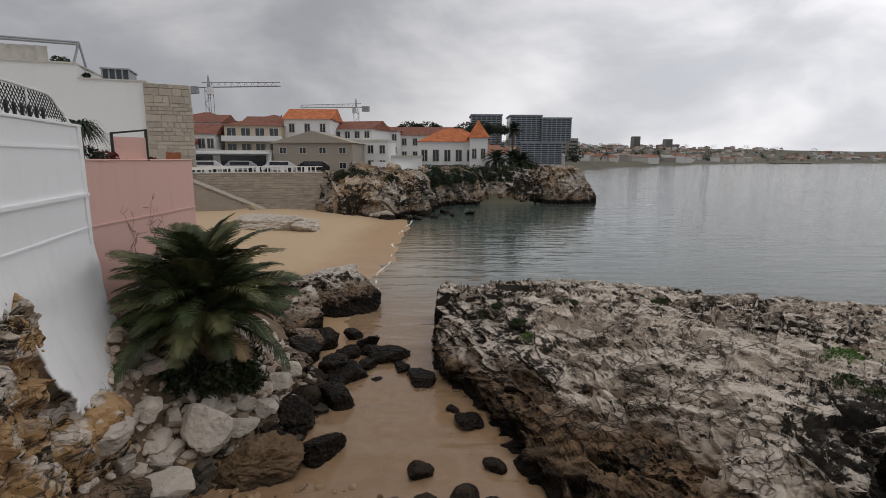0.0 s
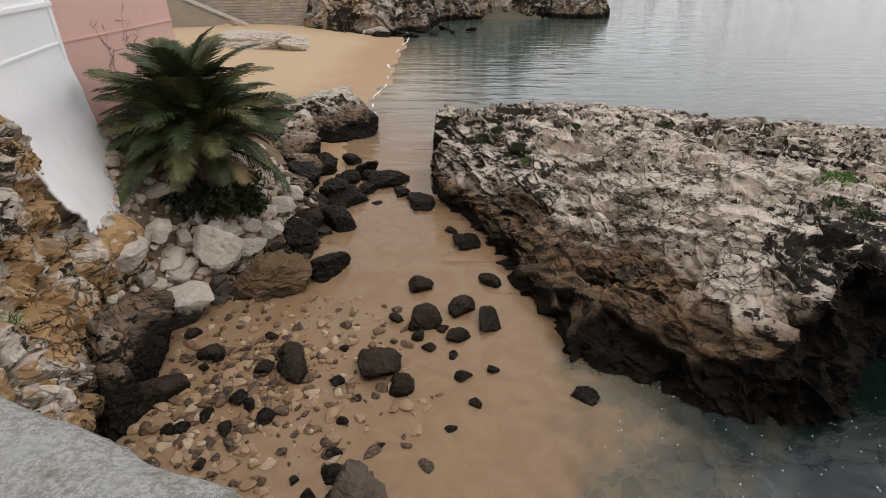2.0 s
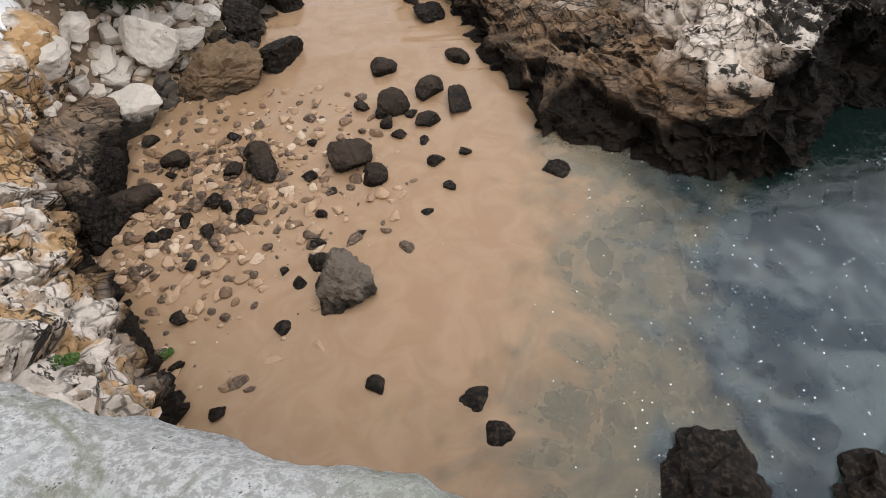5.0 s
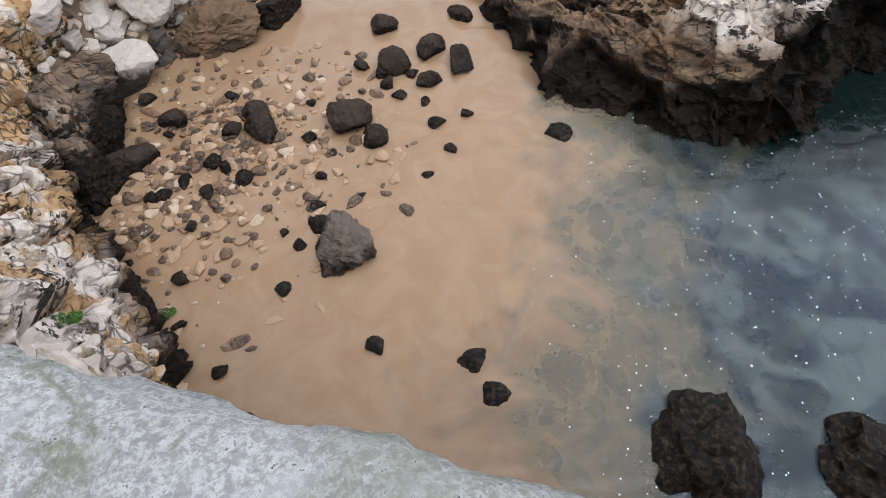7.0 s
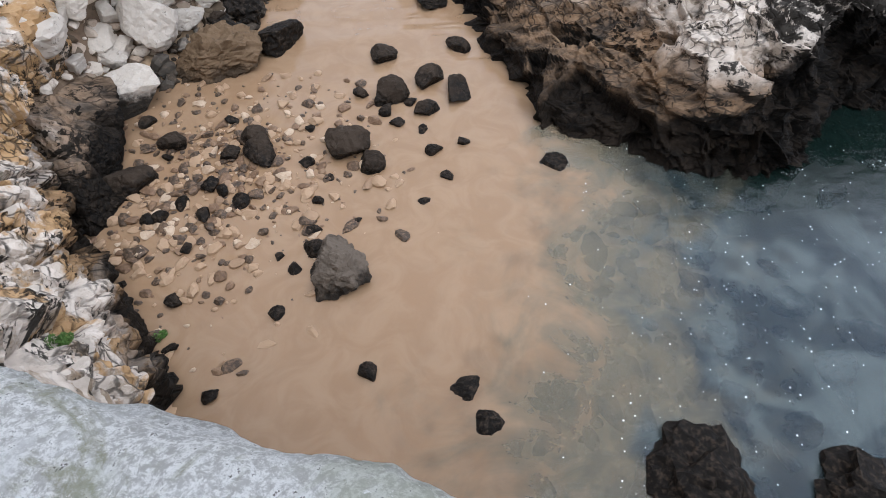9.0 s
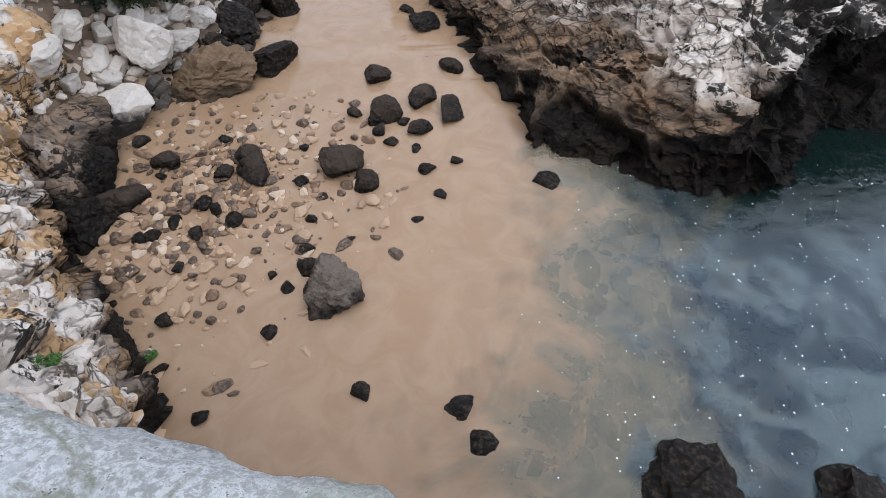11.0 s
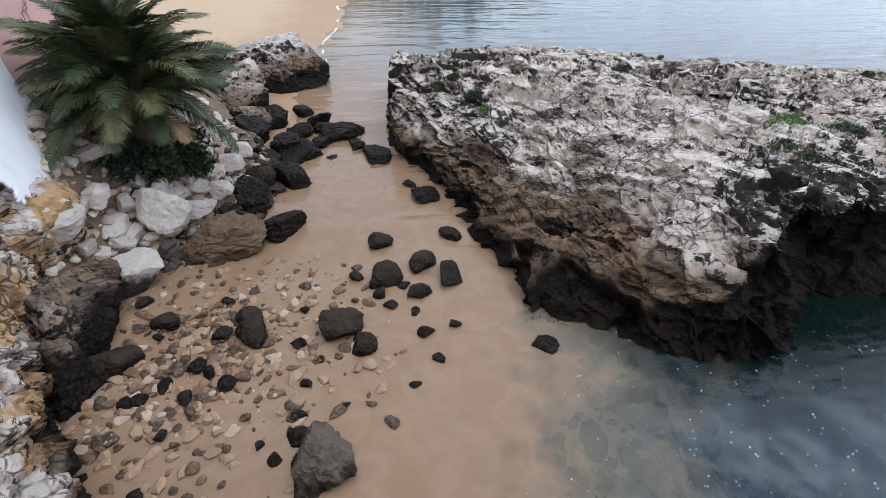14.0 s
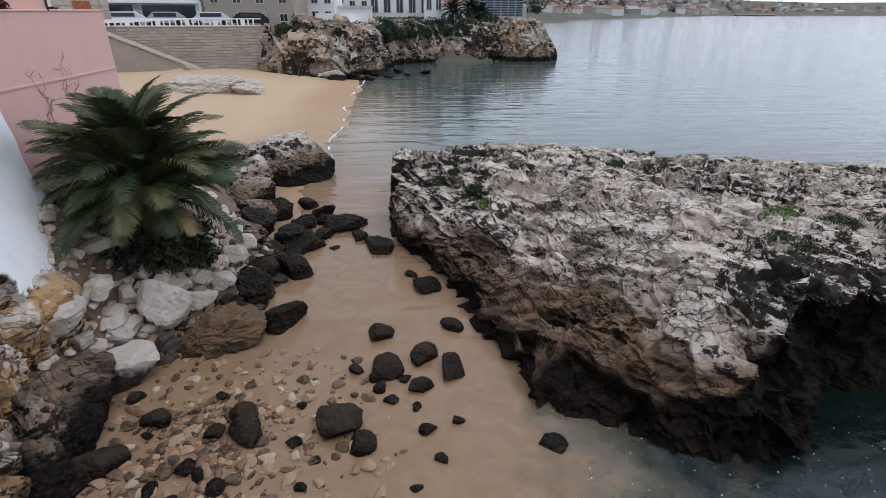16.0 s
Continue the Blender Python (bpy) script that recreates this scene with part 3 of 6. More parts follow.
SLOPE = [(0.1, 19.2, 1.7), (0.09, 16.63, 1.7), (1.63, 14.91, 1.75), (2.74, 13.58, 1.75), (4.03, 12.5, 1.8), (4.74, 11.43, 1.82), (5.45, 10.1, 1.9), (5.8, 8.26, 1.95), (6.23, 7.83, 2.1), (7.12, 8.02, 2.05), (7.62, 8.22, 2.05), (8.23, 8.35, 2.1), (13.5, 8.0, 2.1), (22, 7.2, 2.1)]
CREST = [(0.2, 19.1, 2.3), (0.14, 16.92, 2.4), (1.38, 16.77, 2.45), (2.9, 16.18, 2.45), (4.15, 14.85, 2.45), (4.92, 13.63, 2.45), (5.87, 12.58, 2.45), (6.74, 11.69, 2.42), (7.38, 10.89, 2.42), (7.82, 10.15, 2.42), (8.25, 9.53, 2.42), (8.8, 9.3, 2.4), (13.5, 9.2, 2.4), (22, 8.5, 2.4)]
LEDGE = [(0.3, 19.15, 2.4), (0.23, 17.49, 2.5), (1.62, 17.54, 2.5), (3.26, 17.34, 2.42), (4.63, 16.47, 2.35), (5.55, 15.38, 2.3), (6.93, 15.05, 2.25), (8.2, 14.56, 2.22), (9.27, 14.17, 2.2), (10.06, 13.64, 2.2), (10.72, 13.14, 2.2), (11.3, 12.74, 2.2), (15, 12, 2.2), (23, 11, 2.2)]
STEP = [(x + 0.02, y + 0.28, z + d) for (x, y, z), d in zip(LEDGE, (0, 0, 0.02, 0.1, 0.18, 0.24, 0.28, 0.3, 0.3, 0.3, 0.3, 0.3, 0.3, 0.3))]
BACK = [(0.5, 19.9, 2.0), (0.5, 19.75, 2.1), (2.14, 20.04, 2.2), (4.06, 20.23, 2.15), (5.85, 20.16, 2.1), (7.24, 19.88, 2.1), (8.93, 19.89, 2.05), (10.65, 19.51, 2.0), (12.08, 19.09, 2.0), (13.26, 18.69, 2.0), (14.14, 18.22, 2.0), (15.05, 17.9, 2.0), (19, 17, 2.0), (28, 15.5, 2.0)]
CREST = [(x, y, z - 0.08) for x, y, z in CREST]
STEP = [(x, y, z - 0.2) for x, y, z in STEP]
BACK = [(x, y, z - 0.24) for x, y, z in BACK]
slab = [
    [(x - 0.1, y - 0.15, -1.6) for x, y, z in WATERLINE],
    WATERLINE,
    BAND,
    LIP,
    SLOPE,
    CREST,
    LEDGE,
    STEP,
    BACK,
    [(x * 1.04 + 0.2, y + 2.6, -0.8) for x, y, z in BACK],
]
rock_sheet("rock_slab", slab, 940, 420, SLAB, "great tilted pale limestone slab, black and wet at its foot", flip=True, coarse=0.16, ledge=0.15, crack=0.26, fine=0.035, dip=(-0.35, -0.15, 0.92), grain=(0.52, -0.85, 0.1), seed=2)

# the clay and limestone cliff under the parapet
C_FOOT = [(-6.6, 7.9), (-5.85, 7.4), (-5.4, 5.9), (-4.3, 4.5), (-3.05, 2.9), (-2.2, 2.05), (-1.1, 1.25), (1.0, 0.5), (3.4, -0.3), (6, -1.4)]
C_LIP = [(-6.85, 8.2), (-6.05, 7.2), (-5.55, 5.7), (-4.4, 4.2), (-3.25, 2.7), (-2.4, 1.75), (-1.3, 1.0), (0.8, 0.25), (3.1, -0.5), (5.6, -1.6)]
C_MID = [(-7.0, 8.5), (-6.35, 7.0), (-5.9, 5.1), (-4.8, 3.5), (-3.55, 2.3), (-2.5, 1.3), (-1.5, 0.6), (0.5, 0.0), (2.8, -0.7), (5.2, -1.8)]
C_TOP = [(-7.1, 8.5), (-6.65, 6.6), (-6.3, 4.3), (-5.3, 2.4), (-3.7, 1.25), (-2.5, 0.7), (-1.4, 0.3), (0.4, -0.3), (2.5, -1.1), (5, -2.2)]
cliff = [
    lifted(C_FOOT, -0.7),
    lifted(C_LIP, [1.9, 1.5, 1.4, 1.1, 1.6, 1.8, 2.0, 2.0, 2.0, 2.0]),
    lifted(C_MID, [3.3, 3.0, 2.8, 2.6, 2.9, 3.2, 3.6, 4.0, 4.0, 4.0]),
    lifted(C_TOP, [4.5, 4.7, 4.6, 4.3, 4.4, 4.6, 4.9, 5.2, 5.2, 5.2]),
    lifted([(x - 0.9, y - 1.6) for x, y in C_TOP], 5.2),
]
rock_sheet("cliff", cliff, 480, 260, CLIFF, "orange clay and pale limestone cliff under the parapet wall", flip=True, coarse=0.20, ledge=0.05, crack=0.26, fine=0.04, grain=(0, 0, 0), seed=40)

# headland and cliffs across the beach
H_FOOT = [(-15.5, 62.2), (-12, 60.6), (-8.5, 60.2), (-5.2, 60.8), (-2.6, 68), (0.0, 77), (6.5, 82.3), (14, 82.8), (21.5, 83), (24.6, 87), (24, 96), (22, 125)]
H_MID = [(-15.2, 63.0), (-11.8, 61.6), (-8.3, 61.4), (-4.8, 62.4), (-2.9, 69), (-0.4, 78.2), (6.6, 83.4), (14, 83.8), (21.2, 84.2), (23.6, 87.4), (23, 96), (21, 125)]
H_RIM = [(-15, 64.0), (-11.6, 62.8), (-8.2, 62.8), (-4.6, 64.2), (-3.4, 70), (-1.2, 79.4), (6.6, 84.8), (14, 85.2), (20.6, 85.6), (22.4, 88), (21.8, 96), (20, 125)]
headland = [lifted(H_FOOT, -0.6), lifted([(x, y + 0.2) for x, y in H_FOOT], 0.9), lifted(H_MID, 3.0), lifted(H_RIM, [4.6, 4.6, 4.2, 4.0, 4.4, 4.8, 4.9, 5.0, 5.2, 5.0, 5, 5]), lifted([(x - 3, y + 4) for x, y in H_RIM], 5.1)]
rock_sheet("headland_cliff", headland, 420, 90, HEAD, "rust-stained limestone headland cliff above the sea", flip=True, coarse=0.9, ledge=0.25, crack=0.8, fine=0.08, grain=(0.1, 0.1, 1.3), seed=60, size=3.4)


def boulder_mesh(name, seed, material, level=4, planes=11, rough=0.035, lumps=1.5, block=False):
    """An angular, weathered stone: a ball cut by random planes, joints and pitting worked in. Half a metre in radius."""
    rng = np.random.RandomState(seed)
    bm = bmesh.new()
    bmesh.ops.create_icosphere(bm, subdivisions=level, radius=1)
    d = np.array([v.co[:] for v in bm.verts])
    d /= np.linalg.norm(d, axis=1, keepdims=True)
    cut = rng.normal(size=(planes, 3))
    cut /= np.linalg.norm(cut, axis=1, keepdims=True)
    far = rng.uniform(0.62, 0.95, planes)
    if block:
        cut = np.concatenate([cut[:5], np.vstack([np.eye(3), -np.eye(3)]) + 0.32 * rng.normal(size=(6, 3))])
        far = np.r_[rng.uniform(0.78, 1.0, 5), rng.uniform(0.56, 0.72, 6)]
    r = 1 / (((np.maximum(d @ cut.T, 0.02) / far) ** 30).sum(1) ** (1 / 30))
    r = np.minimum(r, 1.15)
    p = d * r[:, None] * 0.5
    w = p * 4 + seed * 7.3
    f1, f2, tone = cells(w, 0.9, seed)
    k = 0.09 * fbm(w, 0.6, 3, seed) + rough * ridged(w, 1.6, 3, seed + 5) - 0.05 * (1 - sm(0, 0.15, f2 - f1)) + 0.05 * (tone - 0.5)
    f1, f2, tone = cells(w, 2.3, seed + 3)
    k = k + 0.035 * (tone - 0.5) - 0.03 * (1 - sm(0, 0.2, f2 - f1))
    p = p * (1 + lumps * k)[:, None]
    for v, c in zip(bm.verts, p):
        v.co = c
    me = bpy.data.meshes.new(name)
    bm.to_mesh(me)
    bm.free()
    me.materials.append(material)
    return me


PALE = [boulder_mesh("boulder", 10 + i, BOULDER, planes=8, lumps=0.8, block=i % 2 == 0) for i in range(8)]
DARK = [boulder_mesh("boulder", 30 + i, DARKSTONE, planes=7, rough=0.07, lumps=0.9, block=i % 2 == 0) for i in range(8)]
INKY = [boulder_mesh("boulder", 50 + i, BLACKROCK, planes=8, rough=0.09, lumps=1.2, block=i % 2 == 0) for i in range(6)]
JAGGED = [boulder_mesh("boulder", 70 + i, BLACKROCK, planes=16, rough=0.15) for i in range(3)]
BROWN = [boulder_mesh("boulder", 95, BROWNSTONE, 5, 14, 0.14)]
PITTED = [boulder_mesh("boulder", 84, PITSTONE, 5, 24, 0.12, 1.3)]
rng = np.random.RandomState(5)


def boulder(meshes, x, y, size, tall=0.75, label="", group="", sink=0.28, long=1.0, turn=None, z=None):
    me = meshes[rng.randint(len(meshes))]
    ob = new("boulder", me)
    base = float(ground_height(x, y)) if z is None else z
    w = size * long
    ob.matrix_basis = pose(x, y, base + size * tall * (0.5 - sink), rng.uniform(-15, 15), rng.uniform(-15, 15), rng.uniform(0, 360) if turn is None else turn) @ Matrix.Diagonal((w, size, size * tall, 1))
    return tagged(ob, label, "boulder", group)


# black boulders on the sand of the pool: x, y, size, length
POOL_STONES = [
    [(-0.55, 10.64, 0.62), (0.51, 9.68, 0.7), (-0.37, 9.2, 0.72), (1.03, 9.18, 0.8), (0.36, 8.66, 0.5), (-0.99, 9.33, 0.4), (-1.2, 7.75, 0.88), (-0.75, 7.24, 0.52), (-2.8, 7.68, 0.68), (-3.06, 8.07, 0.55), (-4.57, 8.12, 0.55), (-5.07, 7.05, 0.78), (-5.29, 6.63, 0.42), (-2.16, 4.17, 0.3), (-2.91, 2.95, 0.3), (0.98, 7.7, 0.36)],
    [(0.65, 6.82, 0.34), (0.44, 7.52, 0.38), (0.2, 6.25, 0.24), (1.19, 10.84, 0.5), (-0.25, 8.37, 0.34), (-0.47, 8.74, 0.4), (0.27, 8.14, 0.3), (-1.94, 8.31, 0.24), (-1.96, 7.34, 0.36), (-0.98, 5.9, 0.2), (-1.68, 6.39, 0.25), (-1.52, 6.94, 0.22), (-3.05, 6.47, 0.4), (-3.65, 6.91, 0.42), (-4.35, 6.21, 0.33), (-3.62, 6.21, 0.35)],
    [(-4.05, 6.5, 0.34), (-3.79, 5.51, 0.28), (-1.96, 4.97, 0.28), (-2.23, 5.23, 0.2), (-3.74, 4.5, 0.36), (-3.6, 3.7, 0.3), (-3.59, 8.72, 0.34), (-5.24, 8.75, 0.38), (-4.59, 7.71, 0.3), (-3.41, 7.68, 0.46), (-4.53, 6.16, 0.35), (-3.42, 6.76, 0.33), (-0.77, 3.11, 0.36), (-1.71, 5.74, 0.34), (-1.66, 5.34, 0.44), (0.05, 9.0, 0.34)],
]
for x, y, size in sum(POOL_STONES, []):
    boulder(DARK, x, y, size * (0.92 if size > 0.48 else 0.74), rng.uniform(0.6, 0.85), "black wet boulder lying on ochre sand", "boulders in the pool", 0.33, rng.uniform(1.0, 1.3), z=max(-0.12, float(ground_height(x, y))))
boulder(PITTED, -1.2, 4.8, 1.0, 0.8, "large pitted dark brown boulder standing in silty water", "boulders in the pool", 0.3, 1.15, 150)
boulder(DARK, 2.65, 6.95, 0.5, 0.5, "dark boulder awash in shallow water", "boulders in the pool", 0.3, 1.2, z=-0.12)
for x, y, size in [(3.3, 1.25, 1.75), (5.4, 0.75, 1.5)]:
    boulder(JAGGED, x, y, size * 0.9, 0.6, "black jagged rock rising from the sea", "rocks off the wall", 0.25, 1.1, z=-0.35)
# submerged stones, and two that break the surface
SUNK_STONES = [
    [(1.53, 6.93, 0.32), (2.07, 6.41, 0.41), (2.15, 5.58, 0.53), (2.63, 5.72, 0.49), (2.51, 6.28, 0.46), (1.78, 4.93, 0.39), (1.51, 4.97, 0.32), (2.36, 5.0, 0.26), (0.43, 5.44, 0.38), (2.64, 4.47, 0.4), (3.04, 4.57, 0.31), (2.46, 3.59, 0.31), (2.88, 3.46, 0.39), (0.81, 3.23, 0.47), (1.2, 3.47, 0.37), (1.34, 2.91, 0.41), (1.82, 2.74, 0.29), (2.0, 2.37, 0.37), (0.94, 1.95, 0.42), (0.03, 2.33, 0.29)],
    [(0.03, 1.91, 0.27), (4.02, 5.43, 0.77), (3.68, 5.9, 0.6), (4.34, 4.26, 0.62), (4.03, 4.66, 0.46), (4.79, 5.13, 0.57), (3.36, 3.04, 0.49), (2.91, 2.93, 0.36), (4.13, 3.12, 0.58), (4.3, 2.41, 0.63), (2.36, 2.98, 0.41), (4.81, 3.33, 0.5), (1.59, 2.22, 0.24), (5.77, 3.86, 0.78), (5.83, 2.74, 0.72), (4.96, 1.89, 0.61), (1.27, 1.6, 0.39), (0.53, 5.39, 0.27), (1.59, 4.42, 0.27), (5.71, 4.45, 0.54), (-0.35, 2.2, 0.22)],
]
for x, y, size in sum(SUNK_STONES, []):
    boulder(INKY, x, y, size * 0.7, 0.4, "dark weed-covered stone under murky water", "submerged stones", 0.5, rng.uniform(1, 1.6), z=-0.05 - size * 0.14)
for i in range(34):
    x, y = rng.uniform(1.6, 8.0), rng.uniform(1.0, 6.6)
    if 0.91 * x - 0.41 * y > 0.3 and y < 7.0 - 0.1 * x:
        size = rng.uniform(0.2, 0.5)
        boulder(INKY, x, y, size, 0.4, "dark weed-covered stone under murky water", "submerged stones", 0.5, rng.uniform(1, 1.9), z=-0.3 - size * 0.2)
for x, y, size in [(0.61, 2.76, 0.46), (0.73, 2.31, 0.42)]:
    boulder(DARK, x, y, size, 0.6, "dark boulder awash in shallow water", "boulders in the pool", 0.5, 1.3, z=-0.10)
# the line of dark rocks that dams the pool
for x, y, size, long in [(-3.06, 13.89, 1.2, 1.1), (-2.97, 11.41, 1.2, 1.1), (-4.18, 11.66, 1.0, 1.3), (-3.98, 12.66, 1.1, 1.2), (-3.12, 15.83, 1.2, 1.4), (-3.9, 13.66, 0.95, 1.2), (-2.01, 17.57, 1.1, 1.7), (-0.65, 15.67, 1.0, 1.8), (-2.83, 18.62, 0.9, 1.6), (-3.53, 19.56, 0.8, 1.4), (-3.66, 16.34, 1.1, 1.4), (-4.6, 16.02, 1.2, 1.2), (-4.56, 18.51, 1.2, 1.3), (-3.8, 12.34, 0.7, 1.2), (-4.04, 11.21, 0.6, 1.2), (-2.5, 16.9, 0.9, 1.5), (-1.4, 16.7, 0.8, 1.6), (-3.4, 14.8, 0.9, 1.2), (-2.6, 18.0, 0.7, 1.4), (-4.3, 14.9, 0.9, 1.2), (-3.4, 17.6, 0.8, 1.3)]:
    boulder(INKY, x, y, size * 0.9, 0.8, "black seaweed-stained rock at the pool's edge", "dam of dark rocks", 0.3, long)
for x, y, size in [(0.7, 12.91, 0.7), (0.32, 13.66, 0.4), (-2.13, 15.76, 0.3)]:
    boulder(INKY, x, y, size, 0.5, "black seaweed-stained rock at the pool's edge", "dam of dark rocks", 0.3, 1.4)
# named pale blocks of the rubble bank, then the loose rest
taken = []
for x, y, size, long, tall in [(-5.68, 12.23, 0.8, 1.05, 0.9), (-4.89, 12.9, 0.8, 1.0, 1.1), (-5.09, 12.11, 0.62, 1.1, 0.8), (-5.36, 10.79, 1.2, 1.0, 1.0), (-6.61, 9.01, 1.15, 1.35, 0.75), (-4.89, 11.43, 0.75, 1.3, 0.6), (-6.06, 10.84, 0.65, 1.2, 0.7), (-5.97, 11.49, 0.7, 1.2, 0.7), (-6.4, 10.3, 0.7, 1.1, 0.8), (-4.51, 13.34, 0.76, 1.1, 0.8), (-5.85, 11.15, 0.57, 1.2, 0.8), (-5.27, 11.43, 0.66, 1.1, 0.7), (-6.12, 10.34, 0.64, 1.2, 0.7), (-5.53, 11.44, 0.66, 1.2, 0.7)]:
    boulder(PALE, x, y, size * 0.92, tall, "pale weathered limestone block on the rubble bank", "blocks of the rubble bank", 0.06, long)
    taken.append((x, y, size))
for x, y, size, long, tall in [(-6.31, 9.37, 0.69, 1.2, 0.7), (-5.98, 10.19, 0.64, 1.1, 0.8), (-4.9, 12.02, 0.53, 1.2, 0.8), (-5.39, 12.34, 0.54, 1.2, 0.8), (-4.38, 14.02, 0.72, 1.1, 0.8), (-4.57, 12.26, 0.69, 1.1, 0.7), (-6.47, 9.95, 0.62, 1.3, 0.8), (-5.89, 10.4, 0.59, 1.2, 0.7)]:
    boulder(PALE, x, y, size * 0.92, tall, "pale weathered limestone block on the rubble bank", "blocks of the rubble bank", 0.06, long)
    taken.append((x, y, size))
boulder(PALE, -5.85, 9.2, 1.25, 0.8, "long flat-topped limestone block with a dark underside", "blocks of the rubble bank", 0.2, 1.6, 38)
boulder(BROWN, -4.24, 10.6, 1.5, 0.62, "brown crumbling conglomerate rock beside the pool", "blocks of the rubble bank", 0.3, 1.15, 20)
taken += [(-5.85, 9.2, 1.7), (-4.24, 10.6, 1.4)]
made = 0
while made < 110:
    x, y = rng.uniform(-7.4, -3.2), rng.uniform(8.4, 15.5)
    d = float(reach(BANK, np.array(x), np.array(y)))
    if 0.2 < d < 2.5 and not (x < -6.6 and y > 10.4) and not (x < -7.0):
        size = 0.26 + 0.36 * rng.rand() ** 1.4
        if any(math.hypot(x - a, y - b) < 0.42 * (size + c) for a, b, c in taken):
            size *= 0.5
            if any(math.hypot(x - a, y - b) < 0.38 * (size + c) for a, b, c in taken):
                continue
        taken.append((x, y, size))
        boulder(PALE if d > 0.75 or rng.rand() < 0.3 else DARK, x, y, size * 1.1, rng.uniform(0.6, 0.95), "broken limestone rubble on the bank", "rubble", 0.02, rng.uniform(1, 1.4))
        made += 1

# rocks between the pool and the beach
for x, y, size, long, tall, lift in [(0.35, 22.0, 2.4, 1.3, 0.8, -0.1), (-5.1, 23.4, 3.6, 1.1, 0.9, -0.4), (-6.3, 21.4, 2.4, 1.2, 0.85, 0.0), (-5.4, 19.2, 1.9, 1.0, 0.8, 0.1), (-7.6, 24.4, 2.6, 1.3, 0.7, 0.0), (-5.1, 17.3, 1.4, 1.2, 0.8, 0.4), (-4.5, 15.0, 1.1, 1.2, 0.9, 0.5), (-8.0, 13.2, 1.5, 1.1, 1.2, 2.6), (-7.25, 9.0, 2.3, 1.0, 1.25, 0.5), (-6.45, 8.35, 1.9, 1.1, 0.95, -0.15), (-6.0, 7.35, 1.6, 1.1, 1.15, -0.2), (-5.75, 6.5, 1.2, 1.2, 1.2, -0.2)]:
    ob = new("boulder", boulder_mesh("boulder", int(100 + x * 10 + y), CLIFF if x < -6.9 and y < 14 else ROCK, 5, 12, 0.07, 1.1, y > 17))
    ob.matrix_basis = pose(x, y, lift + size * tall * 0.28, 5, -4, 40 * x) @ Matrix.Diagonal((size * long, size, size * tall, 1))
    tagged(ob, "furrowed grey limestone outcrop with a black foot", "rock", "outcrops by the palm")
# dark rocks awash along the foot of the headland
for x, y, size in [(-6.4, 59.6, 1.6), (-4.4, 61.0, 1.2), (-3.0, 60.4, 1.0), (-0.9, 62.8, 1.1), (1.2, 64.6, 0.9), (-2.2, 64.5, 1.4), (3.4, 66.5, 0.9), (0.2, 68.0, 1.3), (-5.4, 62.0, 1.5)]:
    boulder(INKY, x, y, size, 0.55, "black rock awash at the foot of the headland", "rocks under the headland", 0.2, 1.5, z=0.0)
# flat rock lying on the beach
for x, y, size, long, tall, turn in [(-15.6, 45.8, 3.0, 1.9, 0.62, 5), (-12.6, 46.2, 2.6, 1.3, 0.7, 30), (-6.6, 60.3, 2.0, 1.6, 0.6, 0), (-4.4, 60.8, 1.2, 1.8, 0.5, 0)]:
    ob = new("boulder", boulder_mesh("boulder", int(300 - x), BOULDER, 5, 12, 0.07))
    ob.matrix_basis = pose(x, y, float(ground_height(x, y)) + size * tall * 0.22, 0, 0, turn) @ Matrix.Diagonal((size * long, size, size * tall, 1))
    tagged(ob, "low pale limestone rock lying on the beach sand", "rock", "beach rocks")


def scatter(name, count, place, lo, hi, material, label, flat=0.6, sunk=0.15):
    """Many small stones in one mesh."""
    bm = bmesh.new()
    bmesh.ops.create_icosphere(bm, subdivisions=2, radius=0.5)
    base = np.array([v.co[:] for v in bm.verts])
    tri = np.array([[v.index for v in f.verts] for f in bm.faces])
    bm.free()
    vs, fs = [], []
    for i in range(count):
        x, y = place()
        s = lo + (hi - lo) * rng.rand() ** 2.2
        a = rng.uniform(0, 6.28)
        cut = rng.normal(size=(7, 3))
        cut /= np.linalg.norm(cut, axis=1, keepdims=True)
        far = (np.maximum(base @ cut.T * 2, 0.05) / rng.uniform(0.45, 0.95, 7)).max(1)
        p = base / np.maximum(far, 0.8)[:, None] * [s * rng.uniform(0.8, 1.6), s, s * flat]
        p = np.stack([p[:, 0] * math.cos(a) - p[:, 1] * math.sin(a), p[:, 0] * math.sin(a) + p[:, 1] * math.cos(a), p[:, 2]], 1)
        vs.append(p + [x, y, float(ground_height(x, y)) + s * flat * sunk])
        fs.append(tri + i * len(base))
    return tagged(new(name, mesh_of(name, np.concatenate(vs), np.concatenate(fs), material, False)), label, "stones", kind="stuff")


def pool_place():
    while True:
        x, y = rng.uniform(-5.8, 0.6), rng.uniform(3.2, 10.2)
        w = math.exp(-(((x + 3.6) / 2.2) ** 2 + ((y - 7.0) / 2.3) ** 2))
        if rng.rand() < w and reach(BANK, np.array(x), np.array(y)) < 0.2:
            return x, y


def sunk_place():
    spots = sum(SUNK_STONES, [])
    spots = [p for p in spots if 0.91 * p[0] - 0.41 * p[1] > -0.2]
    x, y, size = spots[rng.randint(len(spots))]
    return x + rng.normal() * size * 0.6, y + rng.normal() * size * 0.6


def bank_place():
    while True:
        x, y = rng.uniform(-7.4, -3.0), rng.uniform(8.2, 16)
        if 0 < reach(BANK, np.array(x), np.array(y)) < 2.8:
            return x, y


